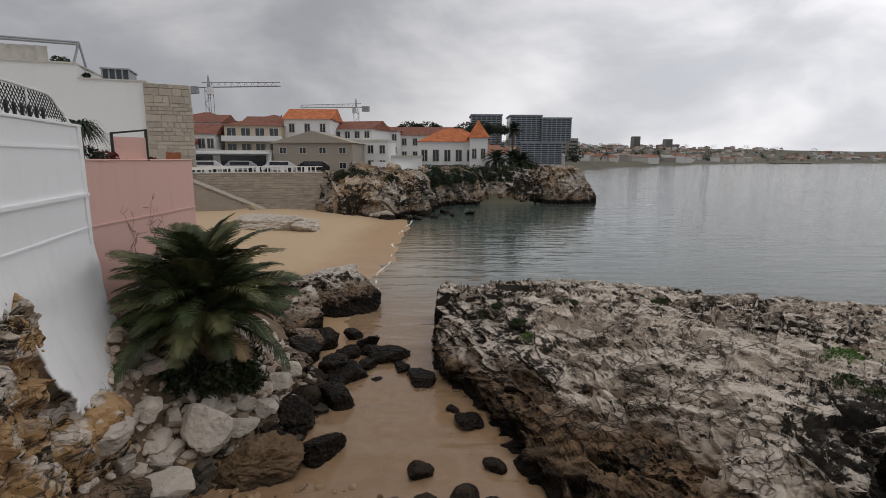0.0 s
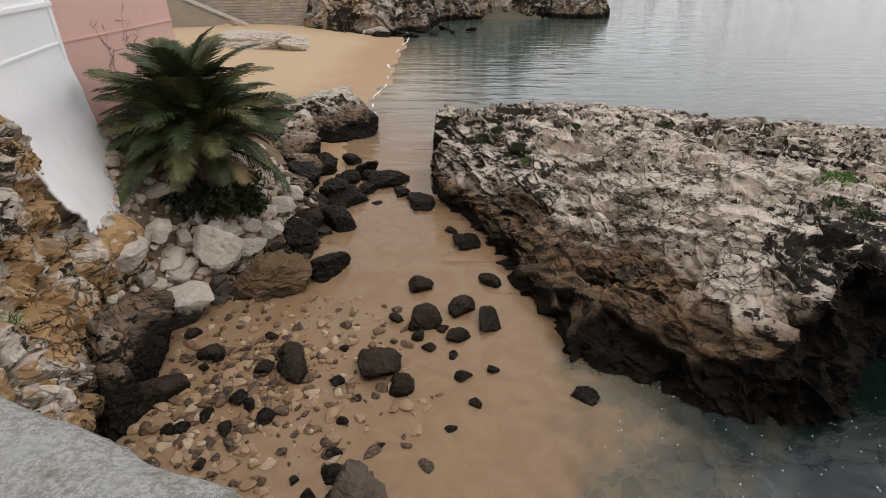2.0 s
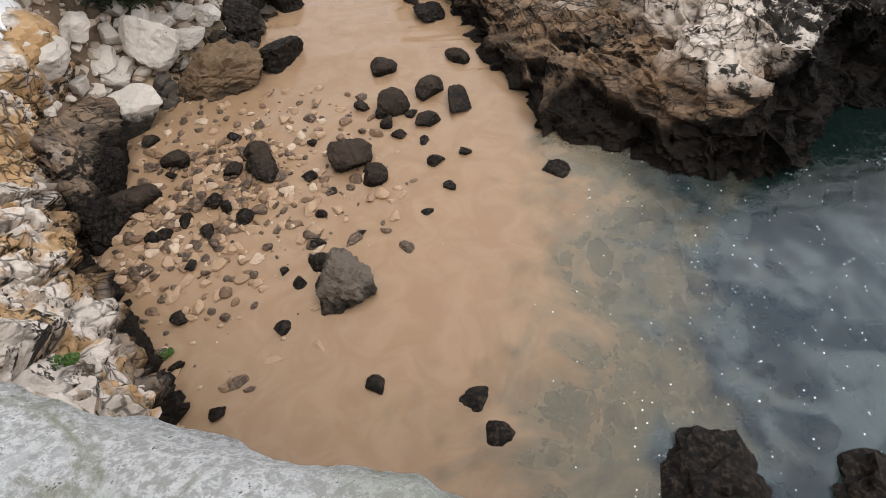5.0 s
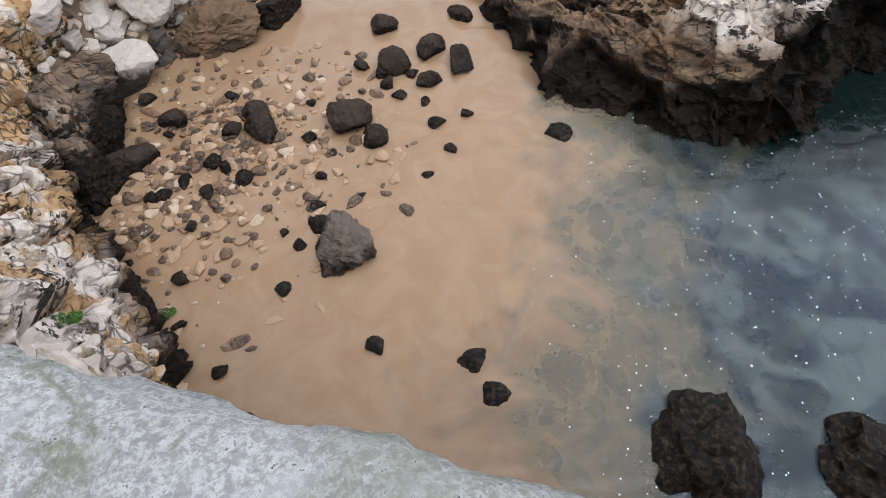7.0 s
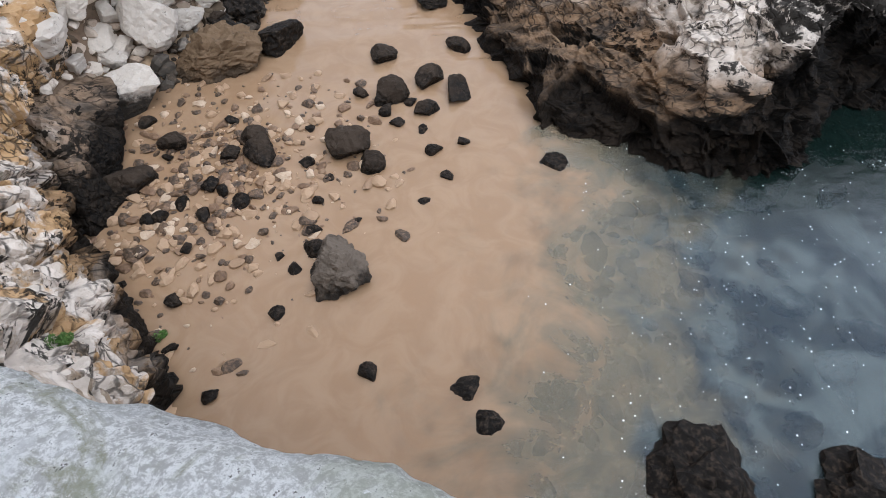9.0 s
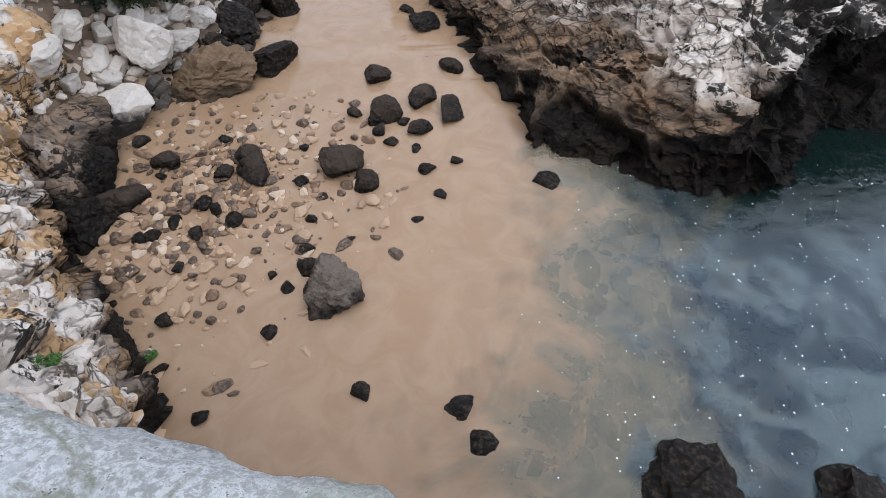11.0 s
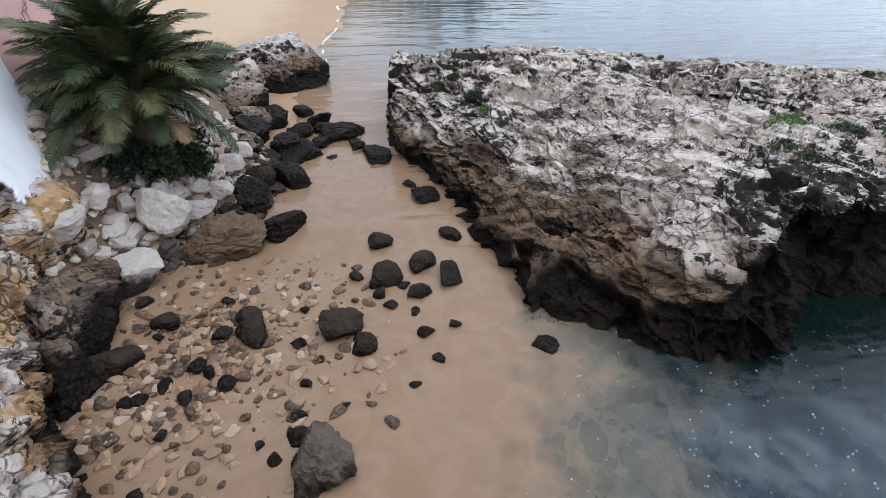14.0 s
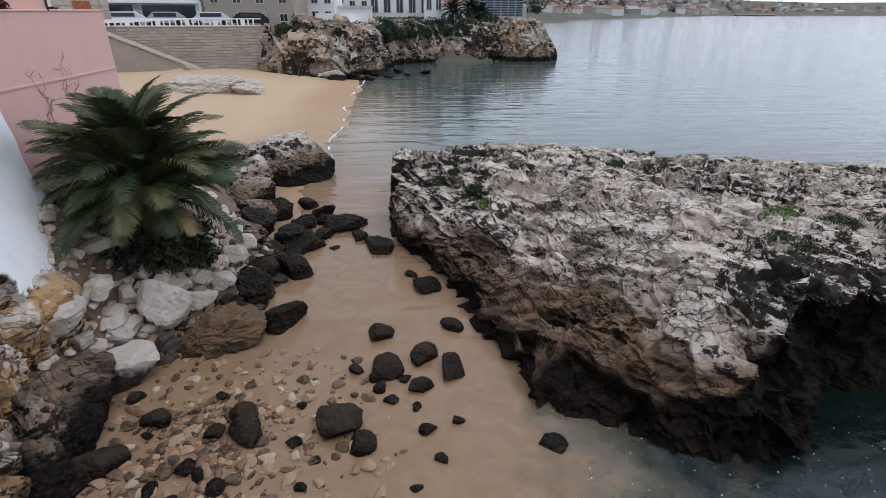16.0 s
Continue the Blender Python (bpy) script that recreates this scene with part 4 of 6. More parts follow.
scatter("pebbles", 1000, pool_place, 0.05, 0.26, PEBBLE, "mixed pale and dark pebbles half sunk in wet sand", 0.6, 0.12)
scatter("sunken_stones", 420, sunk_place, 0.06, 0.32, BLACKROCK, "small weedy stones on the sea bed", 0.6, 0.05)
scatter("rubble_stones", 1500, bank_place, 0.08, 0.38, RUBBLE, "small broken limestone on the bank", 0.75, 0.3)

# ---- parapet by the camera ----


def parapet_material():
    n = Tree("lichened_concrete")
    c = n.mix(n.span(n.noise(120, 8, 0.82, 0.3), 0.43, 0.57), (0.50, 0.49, 0.46), (0.90, 0.895, 0.865))
    c = n.mix(n.span(n.noise(12, 8, 0.7, 0.5), 0.46, 0.62, 0.0, 0.6), c, (0.80, 0.805, 0.785))
    c = n.mix(n.span(n.noise(7, 10, 0.76, 0.8), 0.52, 0.62, 0, 0.75), c, n.mix(n.noise(110, 6, 0.75), (0.13, 0.13, 0.06), (0.42, 0.41, 0.27)))
    c = n.mix(n.span(n.noise(3.1, 9, 0.72, 0.6), 0.50, 0.62, 0, 0.55), c, n.mix(n.noise(40, 8, 0.75), (0.24, 0.26, 0.15), (0.52, 0.54, 0.42)))
    c = n.mix(n.span(n.noise(90, 6, 0.75), 0.60, 0.66, 0, 0.9), c, (0.88, 0.88, 0.86))
    c = n.mix(n.span(n.noise(120, 6, 0.75), 0.61, 0.66, 0, 0.9), c, (0.10, 0.09, 0.07))
    c = n.mix(n.span(n.noise(4.2, 8, 0.7, 0.9), 0.67, 0.71, 0, 0.8), c, (0.20, 0.13, 0.09))
    nor = n.bump(n.calc("ADD", n.noise(60, 10, 0.78), n.calc("MULTIPLY", n.noise(16, 6), 0.6)), 0.9, 0.03)
    return n.done(c, 0.95, nor, spec=0.15)


LICHEN = parapet_material()


def parapet():
    """The rough top of the wall, in front of the camera: a slab with a worn front edge and its face below."""
    s = np.r_[np.linspace(-4, -1.3, 60)[:-1], np.linspace(-1.3, 1.3, 760), np.linspace(1.3, 4, 60)[1:]]
    along, out = np.array([0.945, -0.327]), np.array([0.327, 0.945])
    centre = np.array([-0.106, 0.316])
    prof = [(-0.62, -1.5), (-0.62, -0.05), (-0.58, 0.0), *[(o, 0.0) for o in np.linspace(-0.5, -0.06, 44)], (-0.04, -0.003), (-0.025, -0.009), (-0.012, -0.02), (-0.004, -0.035), (0, -0.055), *[(0.0 - 0.01 * k, -0.055 - 0.045 * k) for k in range(1, 30)]]
    o, z = np.array(prof).T
    xy = centre + s[:, None, None] * along + o[None, :, None] * out
    v = np.concatenate([xy, (6.5 + z)[None, :, None] + 0 * xy[..., :1]], -1)
    n = normals_of(v)
    front = sm(-0.08, 0.0, o)[None, :]
    d = 0.007 * fbm(v, 22, 4, 3) + 0.006 * fbm(v, 9, 3, 4) + 0.012 * fbm(v, 3, 3, 6) + 0.02 * front * fbm(v, 6, 4, 9) + 0.03 * front * vn(v, 1.6, 12)
    v = v - n * d[..., None] * np.where(n[..., 2:] > 0, -1, 1)
    return tagged(new("parapet", mesh_of("parapet", v.reshape(-1, 3), grid_faces(*v.shape[:2], True), LICHEN)), "rough concrete parapet top spotted with pale lichen", "wall", kind="structure")


parapet()

# ---- white house wall and pink wall ----
CORNER, ALONG, OUT = np.array([-8.2, 11.9]), np.array([-0.285, 0.958]), np.array([0.958, 0.285])


def house_wall():
    """The whitewashed wall: upright above, its foot flaring out over the rock with a ragged hem."""
    s = np.linspace(0, -13, 240)
    z = np.linspace(7.67, 1.4, 170)
    S, Zz = np.meshgrid(s, z, indexing="ij")
    flare = 0.10 * sm(5.4, 4.4, Zz) + 0.62 * sm(4.6, 2.2, Zz) ** 1.3 + 0.1 * sm(2.5, 1.5, Zz)
    p0 = np.stack([S, 0 * S, Zz], -1)
    flare = flare + 0.05 * fbm(p0, 1.1, 3, 4) * sm(5.3, 4.3, Zz) + 0.004 * vn(p0, 3, 2)
    slide = 0.45 * sm(4.4, 2.2, Zz) * sm(-3, 0, S)
    xy = CORNER + (S - slide)[..., None] * ALONG + flare[..., None] * OUT
    v = np.concatenate([xy, Zz[..., None]], -1)
    keep = Zz > 1.9 + 0.3 * fbm(p0, 1.3, 4, 7) + 2.6 * sm(-3.25, -3.75, S + 0.5 * fbm(p0, 1.6, 3, 5)) + 0.25 * fbm(p0, 0.9, 3, 5)
    n, m = S.shape
    quads = grid_faces(n, m)
    quads = quads[keep.ravel()[quads].all(1)]
    used = np.unique(quads)
    back = np.full(n * m, -1)
    back[used] = np.arange(len(used))
    wall = tagged(new("white_wall", mesh_of("white_wall", v.reshape(-1, 3)[used], back[quads], WHITE)), "whitewashed house wall flaring out over rock, with a ragged lower edge", "wall", kind="structure")
    solid = wall.modifiers.new("thickness", "SOLIDIFY")
    solid.thickness, solid.offset = 0.05, 0
    for name, z0, z1, o in (("ledge", 6.13, 6.22, 0.09), ("ledge", 5.40, 5.46, 0.05), ("cornice", 7.17, 7.24, 0.05), ("coping", 7.67, 7.73, 0.07)):
        bm = bmesh.new()
        pts = [CORNER + ALONG * 0.02 + OUT * o, CORNER + ALONG * 0.02 - OUT * 0.25, CORNER - ALONG * 13 - OUT * 0.25, CORNER - ALONG * 13 + OUT * o]
        lo = [bm.verts.new((*p, z0)) for p in pts]
        hi = [bm.verts.new((*p, z1)) for p in pts]
        bm.faces.new(hi)
        bm.faces.new(lo[::-1])
        for i in range(4):
            bm.faces.new((lo[i], lo[(i + 1) % 4], hi[(i + 1) % 4], hi[i]))
        bmesh.ops.bevel(bm, geom=list(bm.edges), offset=0.012, segments=2, affect="EDGES")
        part(name, bm, WHITE, wall)
    # end return of the wall
    bm = bmesh.new()
    e = CORNER + ALONG * 0.0
    for a, b in (((e + OUT * 0.06), (e - OUT * 3.0)),):
        q = [bm.verts.new((*a, 2.5)), bm.verts.new((*b, 2.5)), bm.verts.new((*b, 7.7)), bm.verts.new((*a, 7.7))]
        f = bm.faces.new(q)
        r = bmesh.ops.extrude_face_region(bm, geom=[f])
        bmesh.ops.translate(bm, vec=(-ALONG[0] * 0.2, -ALONG[1] * 0.2, 0), verts=[x for x in r["geom"] if isinstance(x, bmesh.types.BMVert)])
    part("return", bm, WHITE, wall)
    return wall


house_wall()


def pink_wall():
    bm = boxed(-8.5, -8.2, 11.9, 17.1, 1.5, 6.93)
    wall = tagged(part("pink_wall", bm, PINK, None), "faded pink garden wall with cracks and dead creeper", "wall", kind="structure")
    part("ledge", boxed(-8.2, -8.17, 11.9, 17.1, 5.40, 5.44), PINK, wall)
    part("coping", boxed(-8.52, -8.17, 11.9, 17.12, 6.93, 6.97, 0.01), PINK, wall)
    part("end_wall", boxed(-22, -8.5, 16.9, 17.1, 1.0, 6.9), PINK, wall)
    return wall


pink_wall()
terrace = tagged(new("terrace_floor", mesh_of("terrace_floor", [(-8.5, 11.9, 6.6), (-8.5, 26, 6.6), (-30, 26, 6.6), (-30, 11.9, 6.6)], [(0, 1, 2, 3)], TRIM)), "stone terrace floor behind the garden wall", "floor", kind="structure")


def upper_house():
    """The house above the terrace: white wall with a stepped top, and a corner pier of squared stones."""
    a, b = np.array([-18.66, 21.8]), np.array([-13.1, 23.7])
    u = (b - a) / np.linalg.norm(b - a)
    w = np.array([-u[1], u[0]])
    ang = math.degrees(math.atan2(u[1], u[0]))
    base = thing("upper_house", "white flat-roofed house with a squared-stone corner pier", "house", pose(*a, 0, 0, 0, ang))
    length = float(np.linalg.norm(b - a))
    part("wall", boxed(-6, length * 0.56, 0, 4, 6.6, 10.9), HOUSEWHITE, base)
    part("wall", boxed(length * 0.56, length, 0.0, 4, 6.6, 10.3), HOUSEWHITE, base)
    part("coping", boxed(-6, length * 0.56 + 0.05, -0.06, 4.05, 10.9, 10.97), TRIM, base)
    part("coping", boxed(length * 0.56 + 0.05, length + 0.02, -0.06, 4.05, 10.3, 10.36), TRIM, base)
    return base, length


upper, upper_len = upper_house()


def stone_pier():
    pier = thing("stone_pier", "chimney-like corner pier of squared beige stones", "pier", pose(-13.15, 23.5, 6.6, 0, 0, 28) @ Matrix.Diagonal((1.22, 1, 1.06, 1)))
    part("core", boxed(0.02, 1.55, 0.02, 1.2, 0, 3.42), TRIM, pier)
    r = np.random.RandomState(3)
    z = 0.0
    while z < 3.35:
        h = r.choice([0.16, 0.24, 0.3])
        x = 0.0
        while x < 1.5:
            w = min(r.choice([0.2, 0.3, 0.42, 0.5]), 1.57 - x)
            if w > 0.08:
                part("stone", boxed(x + 0.008, x + w - 0.008, -0.02 - r.rand() * 0.015, 0.06, z + 0.008, min(z + h, 3.44) - 0.008, 0.01), PIERSTONE, pier)
            x += w
        z += h
    part("door", boxed(0.55, 1.05, -0.05, 0.02, 0.0, 0.62), WOOD, pier)
    return pier


def pier_material():
    n = Tree("squared_beige_stone")
    c = n.mix(n.random(), (0.46, 0.40, 0.32), (0.32, 0.28, 0.23))
    c = n.mix(n.span(n.noise(5, 7, 0.65), 0.45, 0.7, 0, 0.6), c, (0.5, 0.46, 0.4))
    return n.done(c, 0.9, n.bump(n.noise(20, 6, 0.7), 0.5, 0.015))


PIERSTONE = pier_material()
stone_pier()

# ---- palm ----


def frond_mesh(name, seed, length, material):
    """One feather leaf along +x: a drooping rib with two rows of folded leaflets."""
    r = np.random.RandomState(seed)
    vs, fs = [], []

    def quad(a, b, c, d):
        k = len(vs)
        vs.extend([a, b, c, d])
        fs.append((k, k + 1, k + 2, k + 3))

    t = np.linspace(0, 1, 46)
    droop = r.uniform(0.25, 0.5)
    rib = np.stack([length * (t - 0.16 * t**3), 0.04 * np.sin(t * 5 + seed), length * (0.10 * t - droop * t**2.4)], 1)
    for i in range(len(t) - 1):
        w = 0.022 * (1 - t[i]) + 0.004
        for dy, dz in ((w, 0), (0, -w)):
            quad(rib[i] + (0, -dy, dz), rib[i + 1] + (0, -dy, dz), rib[i + 1] + (0, dy, -dz), rib[i] + (0, dy, -dz))
    for i in range(5, len(t)):
        ahead = rib[i] - rib[i - 1]
        ahead /= np.linalg.norm(ahead)
        ll = length * 0.22 * (math.sin(math.pi * min(1, 0.12 + t[i] * 0.86)) ** 0.6) * r.uniform(0.85, 1.1)
        for side in (-1, 1):
            for k in (0, 0.5):
                root = rib[i] - ahead * length * 0.011 * k * 2
                way = ahead * 0.75 + np.array([0, side * 0.8, 0.28 + r.uniform(-0.12, 0.12)])
                way /= np.linalg.norm(way)
                tip = root + way * ll - np.array([0, 0, ll * r.uniform(0.22, 0.5)])
                mid = root + way * ll * 0.5
                wide = ahead * 0.019
                quad(root - wide * 0.5, root + wide * 0.5, mid + wide, mid - wide)
                quad(mid - wide, mid + wide, tip + wide * 0.15, tip - wide * 0.15)
    return mesh_of(name, np.array(vs), fs, material, False)


def palm(x, y, z, count, length, label):
    tree = thing("palm_tree", label, "palm tree", pose(x, y, z))
    r = np.random.RandomState(8)
    bm = bmesh.new()
    tube(bm, (0, 0, -0.9), (0, 0, 0.95), 0.36, 0.30, 14)
    for i in range(90):
        a, h = i * 2.4, 0.0 + 0.95 * i / 90
        rr = 0.36 - 0.06 * h
        tube(bm, (math.cos(a) * rr * 0.8, math.sin(a) * rr * 0.8, h - 0.02), (math.cos(a) * (rr + 0.12), math.sin(a) * (rr + 0.12), h + 0.16), 0.05, 0.02, 5)
    part("trunk", bm, TRUNK, tree)
    greens = [frond_mesh("frond", i, length, LEAF) for i in range(6)] + [frond_mesh("frond", 10 + i, length, PALELEAF) for i in range(3)]
    dry = [frond_mesh("frond", 20 + i, length * 0.8, DRYLEAF) for i in range(3)]
    for i in range(count):
        u = (i + 0.5) / count
        lean = 86 - 96 * u + r.uniform(-8, 8)
        a = i * 137.5 + r.uniform(-12, 12)
        ob = new("frond", dry[i % 3] if u > 0.86 and i % 2 else greens[i * 5 % 9])
        ob.parent = tree
        s = r.uniform(0.85, 1.1)
        ob.matrix_basis = pose(math.cos(radians(a)) * 0.12, math.sin(radians(a)) * 0.12, 0.95 - 0.4 * u, 0, 0, a) @ pose(0, 0, 0, r.uniform(-25, 25), -lean, 0) @ Matrix.Diagonal((s, s, s, 1))
    return tree


palm(-5.85, 12.2, 2.55, 78, 2.4, "bushy low palm with long dark green fronds, some dry")

# ---- beach wall and town ----


def town_wall():
    """The coursed stone wall behind the beach, with a balustrade and a stair down to the sand."""
    a, b = Vector((-32, 57.4, 0)), Vector((-14.6, 63.4, 0))
    ang = math.degrees(math.atan2(b.y - a.y, b.x - a.x))
    length = (b - a).length
    wall = thing("beach_wall", "coursed grey-beige stone sea wall with a balustrade", "wall", pose(a.x, a.y, 0, 0, 0, ang), kind="structure")
    part("core", boxed(0, length, 0.08, 0.8, -0.5, 5.3), TAN, wall)
    r = np.random.RandomState(4)
    z, row = 0.0, 0
    joined = []
    while z < 5.2:
        x = -0.3 * (row % 2)
        while x < length:
            k = r.randint(3)
            w = 0.5 * (0.8, 1.0, 1.3)[k] * 1.6
            joined.append((x, z, w))
            x += w
        z += 0.29
        row += 1
    r.shuffle(joined)
    vs, fs = [], []
    for x, z, w in joined:
        k = len(vs)
        g, o = 0.02, r.uniform(0.0, 0.05)
        vs += [(x + g, 0.08, z + g), (x + w - g, 0.08, z + g), (x + w - g, 0.08, z + 0.29 - g), (x + g, 0.08, z + 0.29 - g), (x + 2 * g, o, z + 2 * g), (x + w - 2 * g, o, z + 2 * g), (x + w - 2 * g, o, z + 0.29 - 2 * g), (x + 2 * g, o, z + 0.29 - 2 * g)]
        fs += [(k + 4, k + 5, k + 6, k + 7), (k, k + 1, k + 5, k + 4), (k + 1, k + 2, k + 6, k + 5), (k + 2, k + 3, k + 7, k + 6), (k + 3, k, k + 4, k + 7)]
    ob = new("stones", mesh_of("stones", vs, fs, WALLSTONE, False))
    ob.parent = wall
    tagged(ob, kind="stuff")
    part("coping", boxed(0, length, -0.05, 0.85, 5.3, 5.42, 0.02), TRIM, wall)
    part("handrail", boxed(0, length, 0.25, 0.5, 6.0, 6.1, 0.02), HOUSEWHITE, wall)
    for i in range(int(length / 0.55)):
        wide = 0.22 if i % 5 == 0 else 0.07
        part("baluster", boxed(i * 0.55 - wide, i * 0.55 + wide, 0.28, 0.46, 5.42, 6.0), HOUSEWHITE, wall)
    # stair along the face
    for i in range(26):
        top = 5.0 - 0.17 * i
        part("step", boxed(2.2 + 0.36 * i, 2.2 + 0.36 * (i + 1), -1.0, 0.0, -0.3, top), WALLSTONE, wall)
    bm = bmesh.new()
    q = [(2.0, 5.75), (11.6, 1.35), (11.6, 1.0), (2.0, 5.4)]
    lo = [bm.verts.new((x, -1.18, z)) for x, z in q]
    hi = [bm.verts.new((x, -1.0, z)) for x, z in q]
    bm.faces.new(lo)
    bm.faces.new(hi[::-1])
    for i in range(4):
        bm.faces.new((lo[i], hi[i], hi[(i + 1) % 4], lo[(i + 1) % 4]))
    part("stair_parapet", bm, TRIM, wall)
    return wall


def wallstone_material():
    n = Tree("coursed_wall_stone")
    c = n.mix(n.island(), (0.44, 0.385, 0.315), (0.31, 0.27, 0.225))
    c = n.mix(n.span(n.noise(0.7, 7, 0.65), 0.45, 0.7, 0, 0.5), c, (0.42, 0.38, 0.33))
    return n.done(c, 0.9, n.bump(n.noise(9, 6, 0.7), 0.4, 0.02))


WALLSTONE = wallstone_material()
town_wall()


def gable(bm, x0, x1, y0, y1, z0, z1, over=0.35):
    """A solid gabled roof with its ridge along x."""
    x0, x1, y0, y1, ym = x0 - over, x1 + over, y0 - over, y1 + over, (y0 + y1) / 2
    v = [bm.verts.new(p) for p in ((x0, y0, z0), (x1, y0, z0), (x1, y1, z0), (x0, y1, z0), (x0, ym, z1), (x1, ym, z1))]
    for f in ((0, 1, 5, 4), (2, 3, 4, 5), (1, 2, 5), (3, 0, 4), (3, 2, 1, 0)):
        bm.faces.new([v[i] for i in f])
    return bm


def hipped(bm, x0, x1, y0, y1, z0, z1, over=0.35):
    x0, x1, y0, y1, ym = x0 - over, x1 + over, y0 - over, y1 + over, (y0 + y1) / 2
    k = min((x1 - x0) / 2 - 0.05, (y1 - y0) / 2)
    v = [bm.verts.new(p) for p in ((x0, y0, z0), (x1, y0, z0), (x1, y1, z0), (x0, y1, z0), (x0 + k, ym, z1), (x1 - k, ym, z1))]
    for f in ((0, 1, 5, 4), (2, 3, 4, 5), (1, 2, 5), (3, 0, 4), (3, 2, 1, 0)):
        bm.faces.new([v[i] for i in f])
    return bm


def house(x, y, z, turn, w, d, h, label, wall=None, roof=None, rise=2.0, shape="gable", storeys=2, bays=3, win=(0.9, 1.4), group="houses above the beach"):
    """A house whose front faces -y: walls, roof and framed windows."""
    ob = thing("house", label, "house", pose(x, y, z, 0, 0, turn), group)
    part("wall", boxed(-w / 2, w / 2, 0, d, -1, h), wall or HOUSEWHITE, ob)
    if shape == "gable":
        part("roof", gable(bmesh.new(), -w / 2, w / 2, 0, d, h, h + rise), roof or ROOF, ob)
    elif shape == "front":
        bm = gable(bmesh.new(), 0, d, -w / 2, w / 2, h, h + rise)
        bmesh.ops.transform(bm, matrix=Matrix.Rotation(radians(90), 4, "Z"), verts=bm.verts)
        part("roof", bm, roof or ROOF, ob)
    elif shape == "hip":
        part("roof", hipped(bmesh.new(), -w / 2, w / 2, 0, d, h, h + rise), roof or ROOF, ob)
    else:
        part("roof", boxed(-w / 2 - 0.1, w / 2 + 0.1, -0.1, d + 0.1, h, h + 0.35), roof or TRIM, ob)
    step = h / storeys
    for s in range(storeys):
        for b in range(bays):
            cx = -w / 2 + (b + 0.5) * w / bays
            z0 = s * step + (step - win[1]) * 0.5
            glass = part("window", boxed(cx - win[0] / 2, cx + win[0] / 2, -0.03, 0.05, z0, z0 + win[1]), GLASS, ob)
            bm = bmesh.new()
            for x0, x1, a, c in ((-0.09, 0.0, 0, win[1]), (win[0], win[0] + 0.09, 0, win[1]), (-0.09, win[0] + 0.09, win[1], win[1] + 0.1), (-0.12, win[0] + 0.12, -0.1, 0), (win[0] / 2 - 0.03, win[0] / 2 + 0.03, 0, win[1])):
                box(bm, cx - win[0] / 2 + x0, cx - win[0] / 2 + x1, -0.07, 0.04, z0 + a, z0 + c)
            part("window_frame", bm, TRIM, glass)
    return ob


house(-21.8, 85, 5, 0, 7.4, 9, 8.2, "tall white house with a bright orange tiled roof", rise=2.0, storeys=3, bays=3, win=(0.8, 1.3))
house(-18.6, 75, 5, -4, 11.5, 8, 4.2, "stone-built tan house with a shallow gable", TAN, TAN, 1.7, "front", 2, 4, (0.9, 0.8))
balconied = house(-15.3, 89, 5, -14, 7.0, 9, 6.9, "white balconied house with a red roof", roof=REDROOF, rise=1.6, storeys=3, bays=4, win=(0.8, 1.5))
for k in range(3):
    deck = part("balcony", boxed(-3.6, 3.6, -1.2, 0, 2.3 * k - 0.05, 2.3 * k + 0.12), HOUSEWHITE, balconied)
    part("balustrade", boxed(-3.6, 3.6, -1.2, -1.12, 2.3 * k + 0.12, 2.3 * k + 0.8), HOUSEWHITE, deck)
for x, y, w, h, kind in ((-38.5, 84, 6.5, 7.6, "gable"), (-31.5, 96, 8, 8.6, "hip"), (-44, 96, 9, 9.0, "hip"), (-37, 112, 10, 9.5, "gable"), (-25, 106, 8, 9.6, "hip"), (-12, 104, 7, 7.4, "hip")):
    house(x, y, 5, 4, w, 8, h, "small white house with a weathered red roof", roof=REDROOF, rise=1.5, shape=kind, storeys=3, bays=3, win=(0.8, 1.2))
terrace_house = house(-29.5, 82, 5, 6, 8.5, 7, 7.0, "pinkish house with dark balconies under a tiled roof", CREAM, REDROOF, 1.3, "hip", 3, 4, (1.3, 1.5))
for k in range(1, 3):
    part("balcony", boxed(-4.4, 4.4, -1.3, 0, 2.33 * k - 0.08, 2.33 * k + 0.75), HOUSEWHITE, terrace_house)
house(-11.3, 82, 5, -6, 5.5, 6, 4.6, "low white house with a roof terrace", shape="flat", storeys=2, bays=3, win=(0.8, 1.2))
house(-36.8, 79, 5, 8, 5.0, 8, 5.6, "white house with a red tiled roof", roof=REDROOF, rise=1.7, storeys=2, bays=4)
house(-40, 76, 5, 10, 7, 8, 4.0, "low white house with a red roof", roof=REDROOF, rise=1.4, storeys=1, bays=3)
house(-27.5, 88, 5, 0, 5, 6, 7.2, "tan house with a hipped roof", CREAM, REDROOF, 1.6, "hip", 2, 2)
house(-6.0, 112, 6.5, 0, 16, 9, 5.4, "long white house with a red roof and dormers", roof=REDROOF, rise=2.0, storeys=2, bays=7)
house(1.7, 92, 5.2, 0, 12, 9, 4.8, "white villa with tall windows and an orange roof", roof=ROOF, rise=2.5, shape="hip", storeys=1, bays=6, win=(1.0, 1.9))
house(-6.8, 84, 4.2, 0, 6.5, 5, 3.0, "low white annexe with a flat roof", shape="flat", storeys=1, bays=2)
house(6.0, 89.5, 5.2, 0, 3.0, 3, 5.4, "white corner turret with a pointed orange roof", rise=3.0, shape="hip", storeys=1, bays=2, win=(0.7, 1.6))


